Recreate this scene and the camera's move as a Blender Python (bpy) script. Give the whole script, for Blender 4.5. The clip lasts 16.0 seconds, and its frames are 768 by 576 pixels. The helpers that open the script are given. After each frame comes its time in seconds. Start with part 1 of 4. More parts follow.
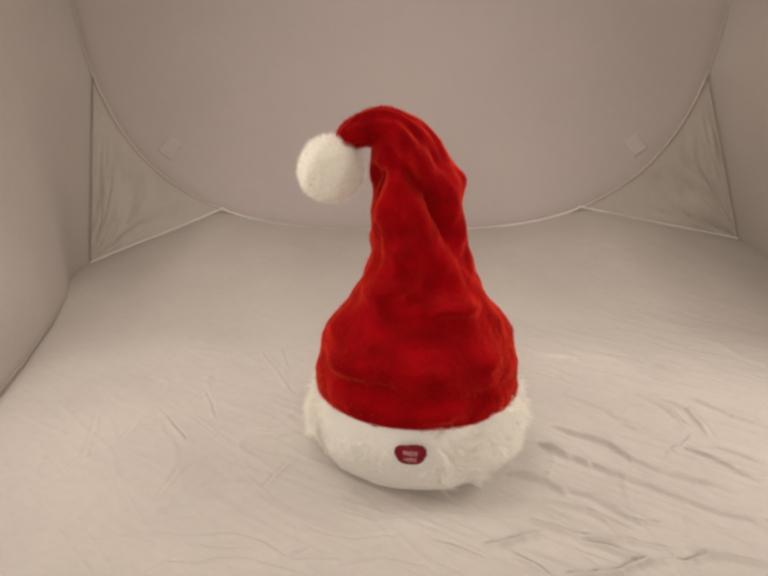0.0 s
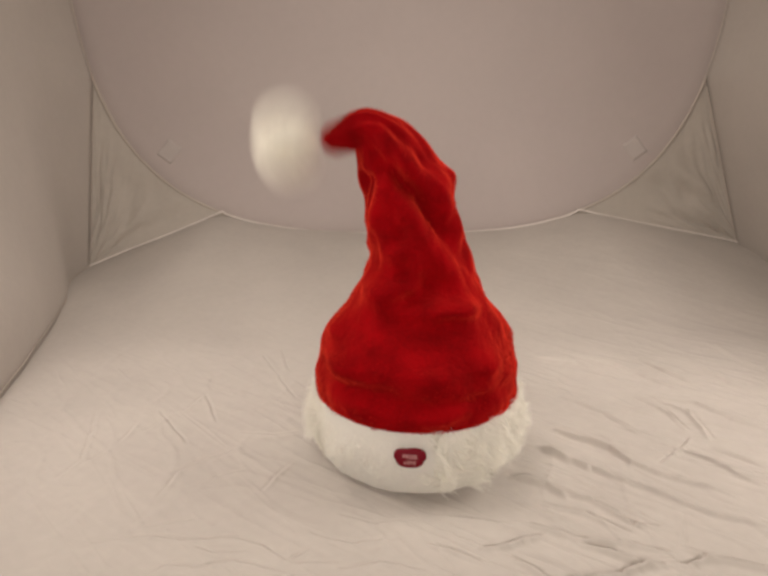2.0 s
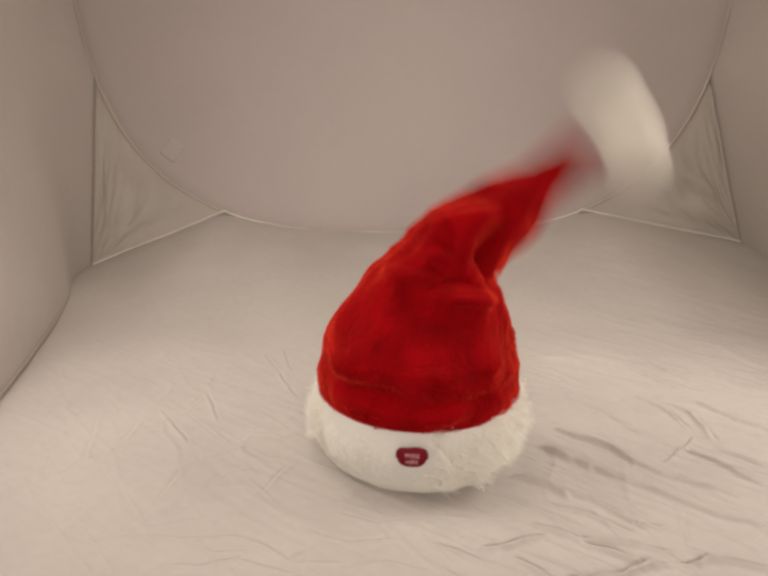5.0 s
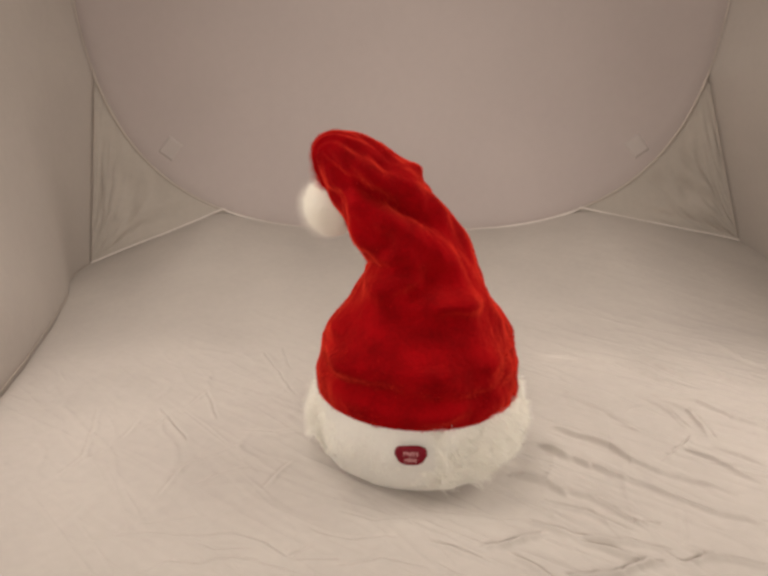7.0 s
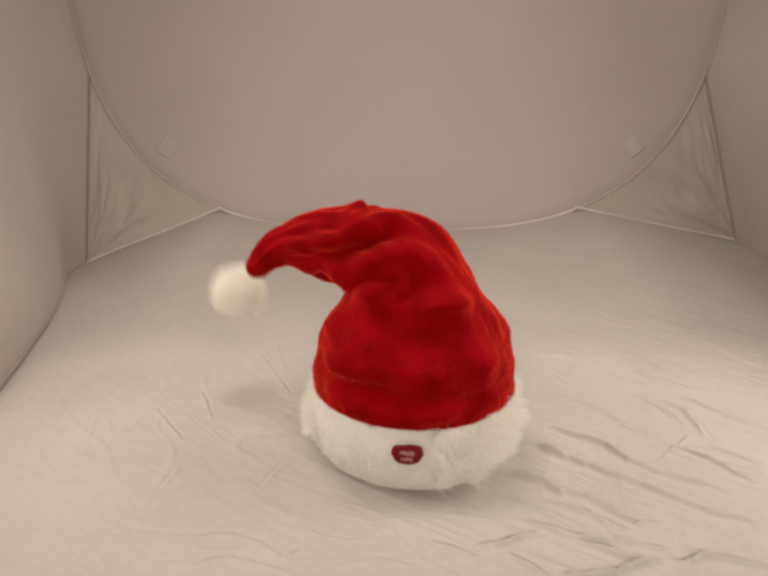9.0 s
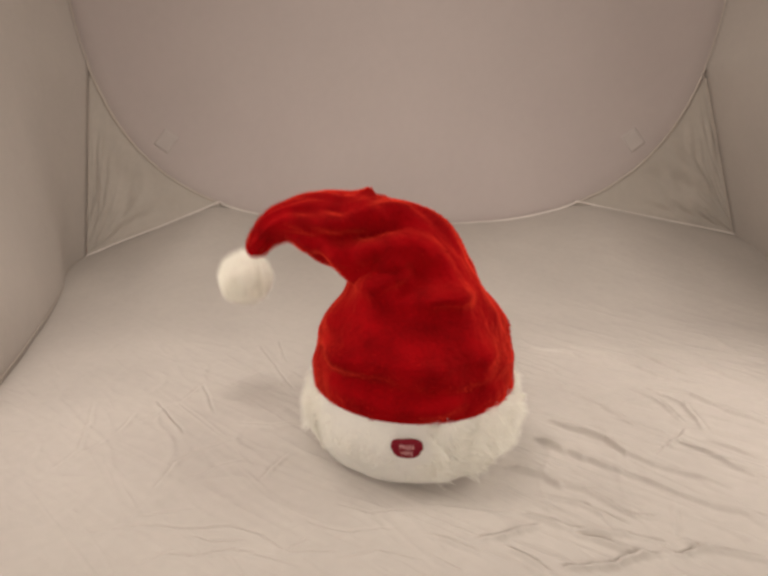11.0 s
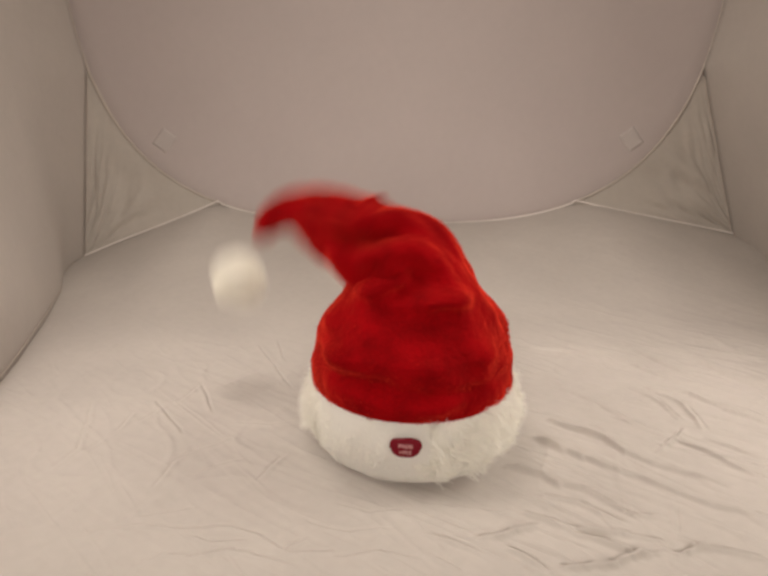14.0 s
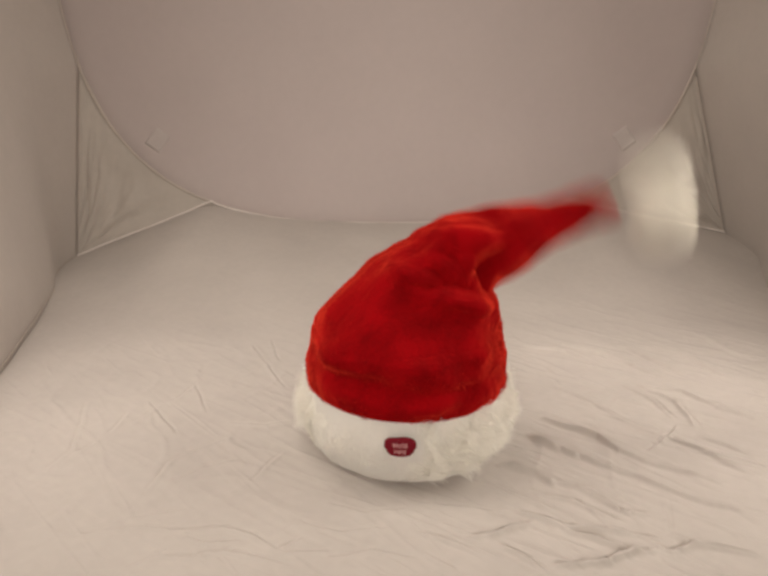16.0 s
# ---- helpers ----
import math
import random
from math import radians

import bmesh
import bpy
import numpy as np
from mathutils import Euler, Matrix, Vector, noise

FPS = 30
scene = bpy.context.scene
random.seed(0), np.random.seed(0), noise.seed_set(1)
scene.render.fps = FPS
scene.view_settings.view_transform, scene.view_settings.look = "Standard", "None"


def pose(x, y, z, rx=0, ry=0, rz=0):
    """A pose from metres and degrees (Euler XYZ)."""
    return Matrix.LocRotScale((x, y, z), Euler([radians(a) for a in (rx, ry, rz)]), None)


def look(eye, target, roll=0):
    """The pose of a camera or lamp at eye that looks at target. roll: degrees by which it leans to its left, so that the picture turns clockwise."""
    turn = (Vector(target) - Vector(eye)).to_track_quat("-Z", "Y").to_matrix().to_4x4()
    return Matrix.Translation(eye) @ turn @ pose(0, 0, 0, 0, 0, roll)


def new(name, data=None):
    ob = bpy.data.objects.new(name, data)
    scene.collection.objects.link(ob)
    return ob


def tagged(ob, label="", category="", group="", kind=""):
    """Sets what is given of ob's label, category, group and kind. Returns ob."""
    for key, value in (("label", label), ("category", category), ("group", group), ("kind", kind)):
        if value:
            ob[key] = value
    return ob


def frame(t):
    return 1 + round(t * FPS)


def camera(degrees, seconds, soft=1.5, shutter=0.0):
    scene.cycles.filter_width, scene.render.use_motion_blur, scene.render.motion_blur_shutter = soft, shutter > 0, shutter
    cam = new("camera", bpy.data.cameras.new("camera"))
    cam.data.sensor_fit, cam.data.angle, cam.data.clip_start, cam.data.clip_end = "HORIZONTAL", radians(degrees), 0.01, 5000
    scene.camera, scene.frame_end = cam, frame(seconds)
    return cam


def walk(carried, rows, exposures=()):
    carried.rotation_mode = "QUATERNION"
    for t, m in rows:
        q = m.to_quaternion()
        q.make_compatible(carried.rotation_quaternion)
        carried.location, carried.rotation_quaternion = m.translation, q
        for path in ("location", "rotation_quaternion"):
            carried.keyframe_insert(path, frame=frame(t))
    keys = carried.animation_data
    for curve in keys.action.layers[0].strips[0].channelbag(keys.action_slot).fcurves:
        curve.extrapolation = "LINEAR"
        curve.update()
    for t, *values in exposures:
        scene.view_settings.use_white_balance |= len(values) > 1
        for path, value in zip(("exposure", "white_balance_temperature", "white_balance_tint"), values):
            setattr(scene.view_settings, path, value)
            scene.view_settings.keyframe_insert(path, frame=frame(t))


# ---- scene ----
# ---- camera ----
cam = camera(65, 16.0, soft=3.1, shutter=0.9)
walk(cam, [
    (0, pose(0, -0.57, 0.35, 72.500, -0.000, 0.000)),
    (0.5, pose(0, -0.57, 0.35, 72.810, 0.007, -0.022)),
    (1, pose(0, -0.57, 0.35, 72.879, 0.004, -0.106)),
    (1.5, pose(0, -0.57, 0.35, 72.816, 0.011, -0.174)),
    (2, pose(0, -0.57, 0.35, 72.788, 0.002, -0.062)),
    (2.5, pose(0, -0.57, 0.35, 72.640, 0.043, 0.101)),
    (3, pose(0, -0.57, 0.35, 72.511, 0.007, 0.152)),
    (3.5, pose(0, -0.57, 0.35, 72.563, -0.039, 0.138)),
    (4, pose(0, -0.57, 0.35, 72.719, -0.019, 0.160)),
    (6.5, pose(0, -0.57, 0.35, 72.677, -0.089, 0.160)),
    (7, pose(0, -0.57, 0.35, 72.556, -0.063, 0.071)),
    (7.5, pose(0, -0.57, 0.35, 72.547, -0.092, 0.046)),
    (8, pose(0, -0.57, 0.35, 72.493, -0.199, -0.110)),
    (8.5, pose(0, -0.57, 0.35, 72.473, -0.185, -0.243)),
    (9, pose(0, -0.57, 0.35, 72.495, -0.227, -0.200)),
    (11.5, pose(0, -0.57, 0.35, 71.880, -0.268, -0.260)),
    (12, pose(0, -0.57, 0.35, 72.006, -0.304, -0.331)),
    (12.5, pose(0, -0.57, 0.35, 72.081, -0.318, -0.473)),
    (13, pose(0, -0.57, 0.35, 72.047, -0.377, -0.532)),
    (13.5, pose(0, -0.57, 0.35, 72.072, -0.367, -0.525)),
    (14, pose(0, -0.57, 0.35, 71.883, -0.247, -0.363)),
    (14.5, pose(0, -0.57, 0.35, 71.714, -0.293, -0.376)),
    (15, pose(0, -0.57, 0.35, 71.762, -0.317, -0.355)),
    (15.5, pose(0, -0.57, 0.35, 71.861, -0.311, -0.503)),
    (16, pose(0, -0.57, 0.35, 71.835, -0.262, -0.949)),
])

# ---- light: unseen lamps at the side walls, added fill in front and above, dim room light ----
world = bpy.data.worlds.new("room_light")
scene.world = world
world.use_nodes = True
world.node_tree.nodes["Background"].inputs[0].default_value = (1.0, 0.9, 0.8, 1)
world.node_tree.nodes["Background"].inputs[1].default_value = 0.15
scene.view_settings.exposure = 0.0


def area_lamp(eye, target, size, watts, colour, spread=180):
    lamp = bpy.data.lights.new("unseen_lamp", "AREA")
    lamp.shape, lamp.size, lamp.size_y = "RECTANGLE", size[0], size[1]
    lamp.energy, lamp.color, lamp.spread = watts, colour, radians(spread)
    ob = new("unseen_lamp", lamp)
    ob.matrix_world = look(eye, target)
    return ob


LAMP = (1.0, 0.90, 0.81)
# unseen side lamps just inside the walls, for light coming through the cloth
area_lamp((-0.445, -0.02, 0.40), (0.1, 0.12, 0.05), (0.28, 0.42), 1.35, LAMP, 160)
area_lamp((0.50, 0.0, 0.40), (-0.05, 0.16, 0.05), (0.28, 0.42), 1.55, LAMP, 160)
# added fill behind the camera, to brighten the front of the brim
area_lamp((0.0, -0.90, 0.44), (0.03, 0.10, 0.10), (0.44, 0.30), 2.1, LAMP, 130)
# two more added under the ceiling: hat highlights, then the tent's back
area_lamp((-0.22, 0.12, 1.25), (0.02, 0.08, 0.15), (0.30, 0.30), 2.2, LAMP, 140)
area_lamp((0.22, 0.42, 1.30), (0.2, 0.42, 0.0), (0.60, 0.50), 1.4, LAMP)


# ---- materials ----
def material(name, base, rough=0.8, sheen=0.0, sheen_tint=(1, 1, 1), vary=0.12, grain=120.0, bump=0.2, bump_at=0.001, through_light=0.0):
    m = bpy.data.materials.new(name)
    m.use_nodes = True
    n, l = m.node_tree.nodes, m.node_tree.links
    b = n["Principled BSDF"]
    b.inputs["Roughness"].default_value = rough
    b.inputs["Sheen Weight"].default_value = sheen
    b.inputs["Sheen Tint"].default_value = (*sheen_tint, 1)
    b.inputs["Specular IOR Level"].default_value = 0.2
    co = n.new("ShaderNodeTexCoord")
    big, fine = n.new("ShaderNodeTexNoise"), n.new("ShaderNodeTexNoise")
    big.inputs["Scale"].default_value, big.inputs["Detail"].default_value = grain / 12, 4
    fine.inputs["Scale"].default_value, fine.inputs["Detail"].default_value = grain, 5
    mix = n.new("ShaderNodeMath")
    mix.operation = "MULTIPLY_ADD"
    mix.inputs[1].default_value = 0.5
    ramp = n.new("ShaderNodeValToRGB")
    ramp.color_ramp.elements[0].position, ramp.color_ramp.elements[1].position = 0.5, 1.0
    ramp.color_ramp.elements[0].color = (*[c * (1 - vary) for c in base], 1)
    ramp.color_ramp.elements[1].color = (*[min(1, c * (1 + vary)) for c in base], 1)
    for tex in (big, fine):
        l.new(co.outputs["Object"], tex.inputs["Vector"])
    l.new(fine.outputs["Fac"], mix.inputs[0])
    l.new(big.outputs["Fac"], mix.inputs[2])
    l.new(mix.outputs[0], ramp.inputs["Fac"])
    l.new(ramp.outputs["Color"], b.inputs["Base Color"])
    bm_node = n.new("ShaderNodeBump")
    bm_node.inputs["Strength"].default_value, bm_node.inputs["Distance"].default_value = bump, bump_at
    l.new(fine.outputs["Fac"], bm_node.inputs["Height"])
    l.new(bm_node.outputs["Normal"], b.inputs["Normal"])
    if through_light:
        tl, add = n.new("ShaderNodeBsdfTranslucent"), n.new("ShaderNodeMixShader")
        add.inputs[0].default_value = through_light
        l.new(ramp.outputs["Color"], tl.inputs["Color"])
        l.new(b.outputs[0], add.inputs[1])
        l.new(tl.outputs[0], add.inputs[2])
        l.new(add.outputs[0], n["Material Output"].inputs["Surface"])
    return m


RED = material("red_plush", (0.235, 0.0009, 0.0030), 0.9, 0.95, (1.0, 0.065, 0.03), 0.32, 420, 0.4, 0.0015)
WHITE_FUR = material("white_fur", (0.95, 0.93, 0.87), 0.8, 0.6, (1, 1, 0.95), 0.04, 200, 0.4, 0.002, 0.40)
BADGE = material("badge_red", (0.15, 0.002, 0.010), 0.7, 0.0, vary=0.1)
PRINT = material("badge_print", (0.62, 0.34, 0.33), 0.7)
RED.node_tree.nodes["Principled BSDF"].inputs["Specular IOR Level"].default_value = 0.03
RED.node_tree.nodes["Principled BSDF"].inputs["Sheen Roughness"].default_value = 0.42


def crushed(m):
    """Lets the pile follow the cloth's own rest coordinates, and adds its brushed patches."""
    n, l = m.node_tree.nodes, m.node_tree.links
    at = n.new("ShaderNodeAttribute")
    at.attribute_name = "rest"
    for tex in [q for q in n if q.bl_idname == "ShaderNodeTexNoise"]:
        l.new(at.outputs["Vector"], tex.inputs["Vector"])
    height = n["Bump"]
    for scale, strength, far in ((55.0, 0.65, 0.0050), (150.0, 0.3, 0.0020)):
        tex, bump = n.new("ShaderNodeTexNoise"), n.new("ShaderNodeBump")
        tex.inputs["Scale"].default_value, tex.inputs["Detail"].default_value, tex.inputs["Distortion"].default_value = scale, 3.0, 0.6
        bump.inputs["Strength"].default_value, bump.inputs["Distance"].default_value = strength, far
        l.new(at.outputs["Vector"], tex.inputs["Vector"])
        l.new(tex.outputs["Fac"], bump.inputs["Height"])
        l.new(height.outputs["Normal"], bump.inputs["Normal"])
        height = bump
    l.new(height.outputs["Normal"], n["Principled BSDF"].inputs["Normal"])


crushed(RED)
CLOTH = material("tent_cloth", (0.525, 0.48, 0.438), 0.85, 0.1, vary=0.04, grain=90, bump=0.25, bump_at=0.0008)


def wrinkled(m):
    """Adds fine sharp creases, running aslant, to a cloth; they fade towards the back of the tent."""
    n, l = m.node_tree.nodes, m.node_tree.links
    co = n.new("ShaderNodeTexCoord")
    total = None
    for turn, stretch, off, depth in ((-34, (2.2, 17.0, 1.0), 0.0, 1.0), (-47, (4.0, 20.0, 1.0), 3.7, 0.7), (-20, (5.0, 12.0, 1.0), 8.1, 0.4), (70, (4.0, 14.0, 1.0), 5.3, 0.25)):
        at, tex = n.new("ShaderNodeMapping"), n.new("ShaderNodeTexNoise")
        at.vector_type = "TEXTURE"
        at.inputs["Rotation"].default_value = (0, 0, radians(turn))
        at.inputs["Scale"].default_value = tuple(1 / q for q in stretch)
        at.inputs["Location"].default_value = (off, off * 0.7, 0)
        tex.inputs["Scale"].default_value, tex.inputs["Detail"].default_value, tex.inputs["Distortion"].default_value = 1.0, 2.0, 0.5
        half, size, ramp = (n.new("ShaderNodeMath") for _ in range(3))
        half.operation, size.operation, ramp.operation = "SUBTRACT", "ABSOLUTE", "MULTIPLY_ADD"
        half.inputs[1].default_value = 0.5
        ramp.inputs[1].default_value, ramp.inputs[2].default_value = -14.0 * depth, depth
        ramp.use_clamp = True
        l.new(co.outputs["Object"], at.inputs["Vector"])
        l.new(at.outputs["Vector"], tex.inputs["Vector"])
        l.new(tex.outputs["Fac"], half.inputs[0])
        l.new(half.outputs[0], size.inputs[0])
        l.new(size.outputs[0], ramp.inputs[0])
        if total is None:
            total = ramp
        else:
            add = n.new("ShaderNodeMath")
            l.new(total.outputs[0], add.inputs[0])
            l.new(ramp.outputs[0], add.inputs[1])
            total = add
    split, fade, times = n.new("ShaderNodeSeparateXYZ"), n.new("ShaderNodeMapRange"), n.new("ShaderNodeMath")
    l.new(co.outputs["Object"], split.inputs[0])
    l.new(split.outputs["Y"], fade.inputs["Value"])
    for i, q in enumerate((0.45, 0.05, 0.12, 1.0)):
        fade.inputs[i + 1].default_value = q
    across, both = n.new("ShaderNodeMapRange"), n.new("ShaderNodeMath")
    l.new(split.outputs["X"], across.inputs["Value"])
    for i, q in enumerate((-0.15, 0.15, 0.35, 1.0)):
        across.inputs[i + 1].default_value = q
    times.operation = both.operation = "MULTIPLY"
    l.new(fade.outputs[0], both.inputs[0])
    l.new(across.outputs[0], both.inputs[1])
    l.new(total.outputs[0], times.inputs[0])
    l.new(both.outputs[0], times.inputs[1])
    old = n["Bump"]
    crease_bump = n.new("ShaderNodeBump")
    crease_bump.inputs["Strength"].default_value, crease_bump.inputs["Distance"].default_value = 0.55, 0.003
    l.new(times.outputs[0], crease_bump.inputs["Height"])
    l.new(old.outputs["Normal"], crease_bump.inputs["Normal"])
    l.new(crease_bump.outputs["Normal"], n["Principled BSDF"].inputs["Normal"])
    return m


FLOOR_CLOTH = wrinkled(material("creased_floor_cloth", (0.52, 0.477, 0.435), 0.85, 0.1, vary=0.06, grain=90, bump=0.25, bump_at=0.0008))
BACK = material("tent_back_cloth", (0.54, 0.475, 0.455), 0.85, 0.1, vary=0.03, grain=60, bump=0.15, bump_at=0.0008)
TAB = material("tab_cloth", (0.56, 0.505, 0.48), 0.85, 0.1, vary=0.05, grain=60)
NET = material("tent_gusset_cloth", (0.50, 0.455, 0.405), 0.85, 0.1, vary=0.06, grain=80)
PIPING = material("tent_piping", (0.81, 0.75, 0.70), 0.8, vary=0.06)
WIRE = material("tent_wire_sleeve", (0.58, 0.52, 0.46), 0.8, vary=0.08)


# ---- building helpers ----
def mesh_from(name, verts, faces, mat, smooth=True, rest=None):
    me = bpy.data.meshes.new(name)
    me.from_pydata([tuple(v) for v in verts], [], faces)
    me.materials.append(mat)
    if smooth:
        me.polygons.foreach_set("use_smooth", [True] * len(me.polygons))
    if rest is not None:
        at = me.attributes.new("rest", "FLOAT_VECTOR", "POINT")
        at.data.foreach_set("vector", [c for p in rest for c in p])
    me.update()
    return me


def part(name, me, parent=None, label=""):
    ob = new(name, me)
    ob.parent = parent
    return tagged(ob, label)


def sheet(name, fn, us, vs, mat, thick=0.003):
    """A cloth surface fn(u, v) over a grid, with a thickness."""
    verts = [fn(u, v) for v in vs for u in us]
    w = len(us)
    faces = [(j * w + i, j * w + i + 1, (j + 1) * w + i + 1, (j + 1) * w + i) for j in range(len(vs) - 1) for i in range(w - 1)]
    ob = new(name, mesh_from(name, verts, faces, mat))
    if thick:
        mod = ob.modifiers.new("thickness", "SOLIDIFY")
        mod.thickness, mod.offset = thick, 0
    return ob


def tube(name, points, radius, mat):
    cu = bpy.data.curves.new(name, "CURVE")
    cu.dimensions, cu.bevel_depth, cu.bevel_resolution = "3D", radius, 3
    sp = cu.splines.new("POLY")
    sp.points.add(len(points) - 1)
    for p, q in zip(sp.points, points):
        p.co = (*q, 1)
    cu.materials.append(mat)
    return new(name, cu)


def smooth(a, b, x):
    k = min(1.0, max(0.0, (x - a) / (b - a)))
    return k * k * (3 - 2 * k)


def steps(a, b, n):
    return [a + (b - a) * i / (n - 1) for i in range(n)]


# ---- the tent ----
MID_X, BACK_Y, HALF, MID_Z, LOW_Z, POWER = 0.034, 0.80, 0.683, 0.71, 0.060, 3.0


def hoop(a, y=BACK_Y, k=1.0):
    """A point of the back hoop at angle a (0 to the right, up positive), a flattened circle."""
    c, s = math.cos(a), math.sin(a)
    r = k / (abs(c / HALF) ** POWER + abs(s / (MID_Z - LOW_Z)) ** POWER) ** (1 / POWER)
    return Vector((r * c + MID_X, y, MID_Z + r * s))


CREASES = []


def crease(h, *xy):
    """A fold in the floor cloth, h millimetres high, along a line of points."""
    points = [Vector((xy[i], xy[i + 1])) for i in range(0, len(xy), 2)]
    CREASES.append(((1.25 if xy[0] > 0.05 else 0.6) * h / 1000, points))


crease(6, 0.195, 0.026, 0.209, 0.011, 0.237, -0.009, 0.253, -0.036, 0.271, -0.051)
crease(3.5, 0.271, -0.051, 0.294, -0.064, 0.316, -0.077, 0.329, -0.087)
crease(5.5, 0.172, -0.018, 0.205, -0.045, 0.232, -0.064)
crease(4, 0.232, -0.064, 0.258, -0.081, 0.277, -0.099, 0.300, -0.117, 0.331, -0.130)
crease(5.5, 0.111, -0.045, 0.125, -0.061, 0.153, -0.073, 0.168, -0.088, 0.193, -0.094)
crease(3.5, 0.193, -0.094, 0.206, -0.110, 0.220, -0.130, 0.237, -0.131)
crease(3.5, 0.170, -0.009, 0.188, -0.036)
crease(3.5, 0.282, 0.239, 0.327, 0.205, 0.355, 0.158, 0.383, 0.122)
crease(4, 0.368, 0.222, 0.387, 0.173, 0.404, 0.139)
crease(2.6, 0.316, 0.109, 0.336, 0.071, 0.340, 0.032)
crease(2.6, 0.332, 0.105, 0.359, 0.071, 0.357, 0.011)
crease(4, 0.341, 0.111, 0.380, 0.090, 0.404, 0.048, 0.429, 0.026)
crease(1.8, 0.365, 0.065, 0.359, 0.011)
crease(2.2, 0.287, -0.032, 0.331, 0.008)
crease(3.6, 0.324, -0.013, 0.340, -0.032, 0.351, -0.057, 0.367, -0.077)
crease(3.5, 0.352, -0.009, 0.373, -0.027, 0.386, -0.045)
crease(3.5, 0.438, 0.181, 0.453, 0.136, 0.475, 0.109)
crease(4, 0.131, -0.130, 0.149, -0.139, 0.163, -0.148, 0.206, -0.154, 0.231, -0.163)
crease(4, 0.083, -0.159, 0.100, -0.157, 0.131, -0.145)
crease(4, 0.039, -0.154, 0.059, -0.163, 0.080, -0.177)
crease(5, 0.146, -0.192, 0.181, -0.190, 0.204, -0.179, 0.221, -0.177)
crease(2.8, 0.231, -0.171, 0.240, -0.177, 0.264, -0.168)
crease(3.5, 0.166, -0.154, 0.187, -0.163, 0.212, -0.179)
crease(3, 0.105, -0.171, 0.121, -0.185, 0.130, -0.195)
crease(0.9, 0.265, -0.117, 0.249, -0.154, 0.252, -0.160)
crease(3.5, 0.252, -0.160, 0.267, -0.170, 0.303, -0.182)
crease(2.5, 0.038, -0.113, 0.076, -0.123, 0.114, -0.127)
crease(3, 0.041, -0.130, 0.061, -0.145, 0.079, -0.157)
crease(3, 0.045, -0.182, 0.059, -0.193)
crease(3, 0.150, -0.103, 0.182, -0.117, 0.208, -0.139)
crease(2.6, -0.262, 0.065, -0.217, 0.004)
crease(2.2, -0.208, -0.088, -0.204, -0.053, -0.188, -0.032, -0.158, -0.009)
crease(2.2, -0.180, -0.077, -0.161, -0.057, -0.144, -0.049)
crease(2.5, -0.205, -0.133, -0.190, -0.128, -0.172, -0.123)
crease(2.2, -0.112, -0.077, -0.107, -0.061, -0.096, -0.040)
crease(2, -0.154, 0.021, -0.121, 0.018, -0.085, 0.029)
crease(2.2, -0.302, -0.036, -0.292, -0.018)
crease(1.6, -0.319, -0.061, -0.309, -0.032, -0.321, 0.016, -0.335, 0.060)
crease(2.4, -0.172, 0.230, -0.140, 0.165, -0.113, 0.109)
crease(2.2, -0.150, 0.248, -0.131, 0.189)
crease(3, -0.238, -0.154, -0.201, -0.145, -0.157, -0.151, -0.125, -0.148, -0.099, -0.157, -0.082, -0.171, -0.072, -0.178, -0.041, -0.177)
crease(2.8, -0.185, -0.187, -0.173, -0.177, -0.148, -0.182, -0.119, -0.174, -0.103, -0.177, -0.070, -0.190)
crease(3, -0.076, -0.174, -0.062, -0.163)
crease(2.4, -0.156, -0.157, -0.138, -0.165, -0.114, -0.163)
crease(2, -0.036, -0.120, -0.010, -0.130, 0.024, -0.123)
crease(2.2, -0.056, -0.145, -0.026, -0.154, 0.007, -0.148)
crease(2.4, -0.032, -0.182, -0.002, -0.174, 0.029, -0.182)
crease(1.8, -0.235, 0.071, -0.223, 0.109)
crease(1.8, -0.223, 0.109, -0.194, 0.048)
crease(1.8, -0.265, 0.026, -0.251, 0.048)
crease(1.5, -0.284, 0.006, -0.280, 0.037)
crease(2.5, 0.223, 0.230, 0.275, 0.216, 0.305, 0.165)
crease(2.2, 0.224, 0.109, 0.260, 0.071, 0.283, 0.026)
crease(2.5, 0.496, 0.267, 0.503, 0.213, 0.523, 0.181)


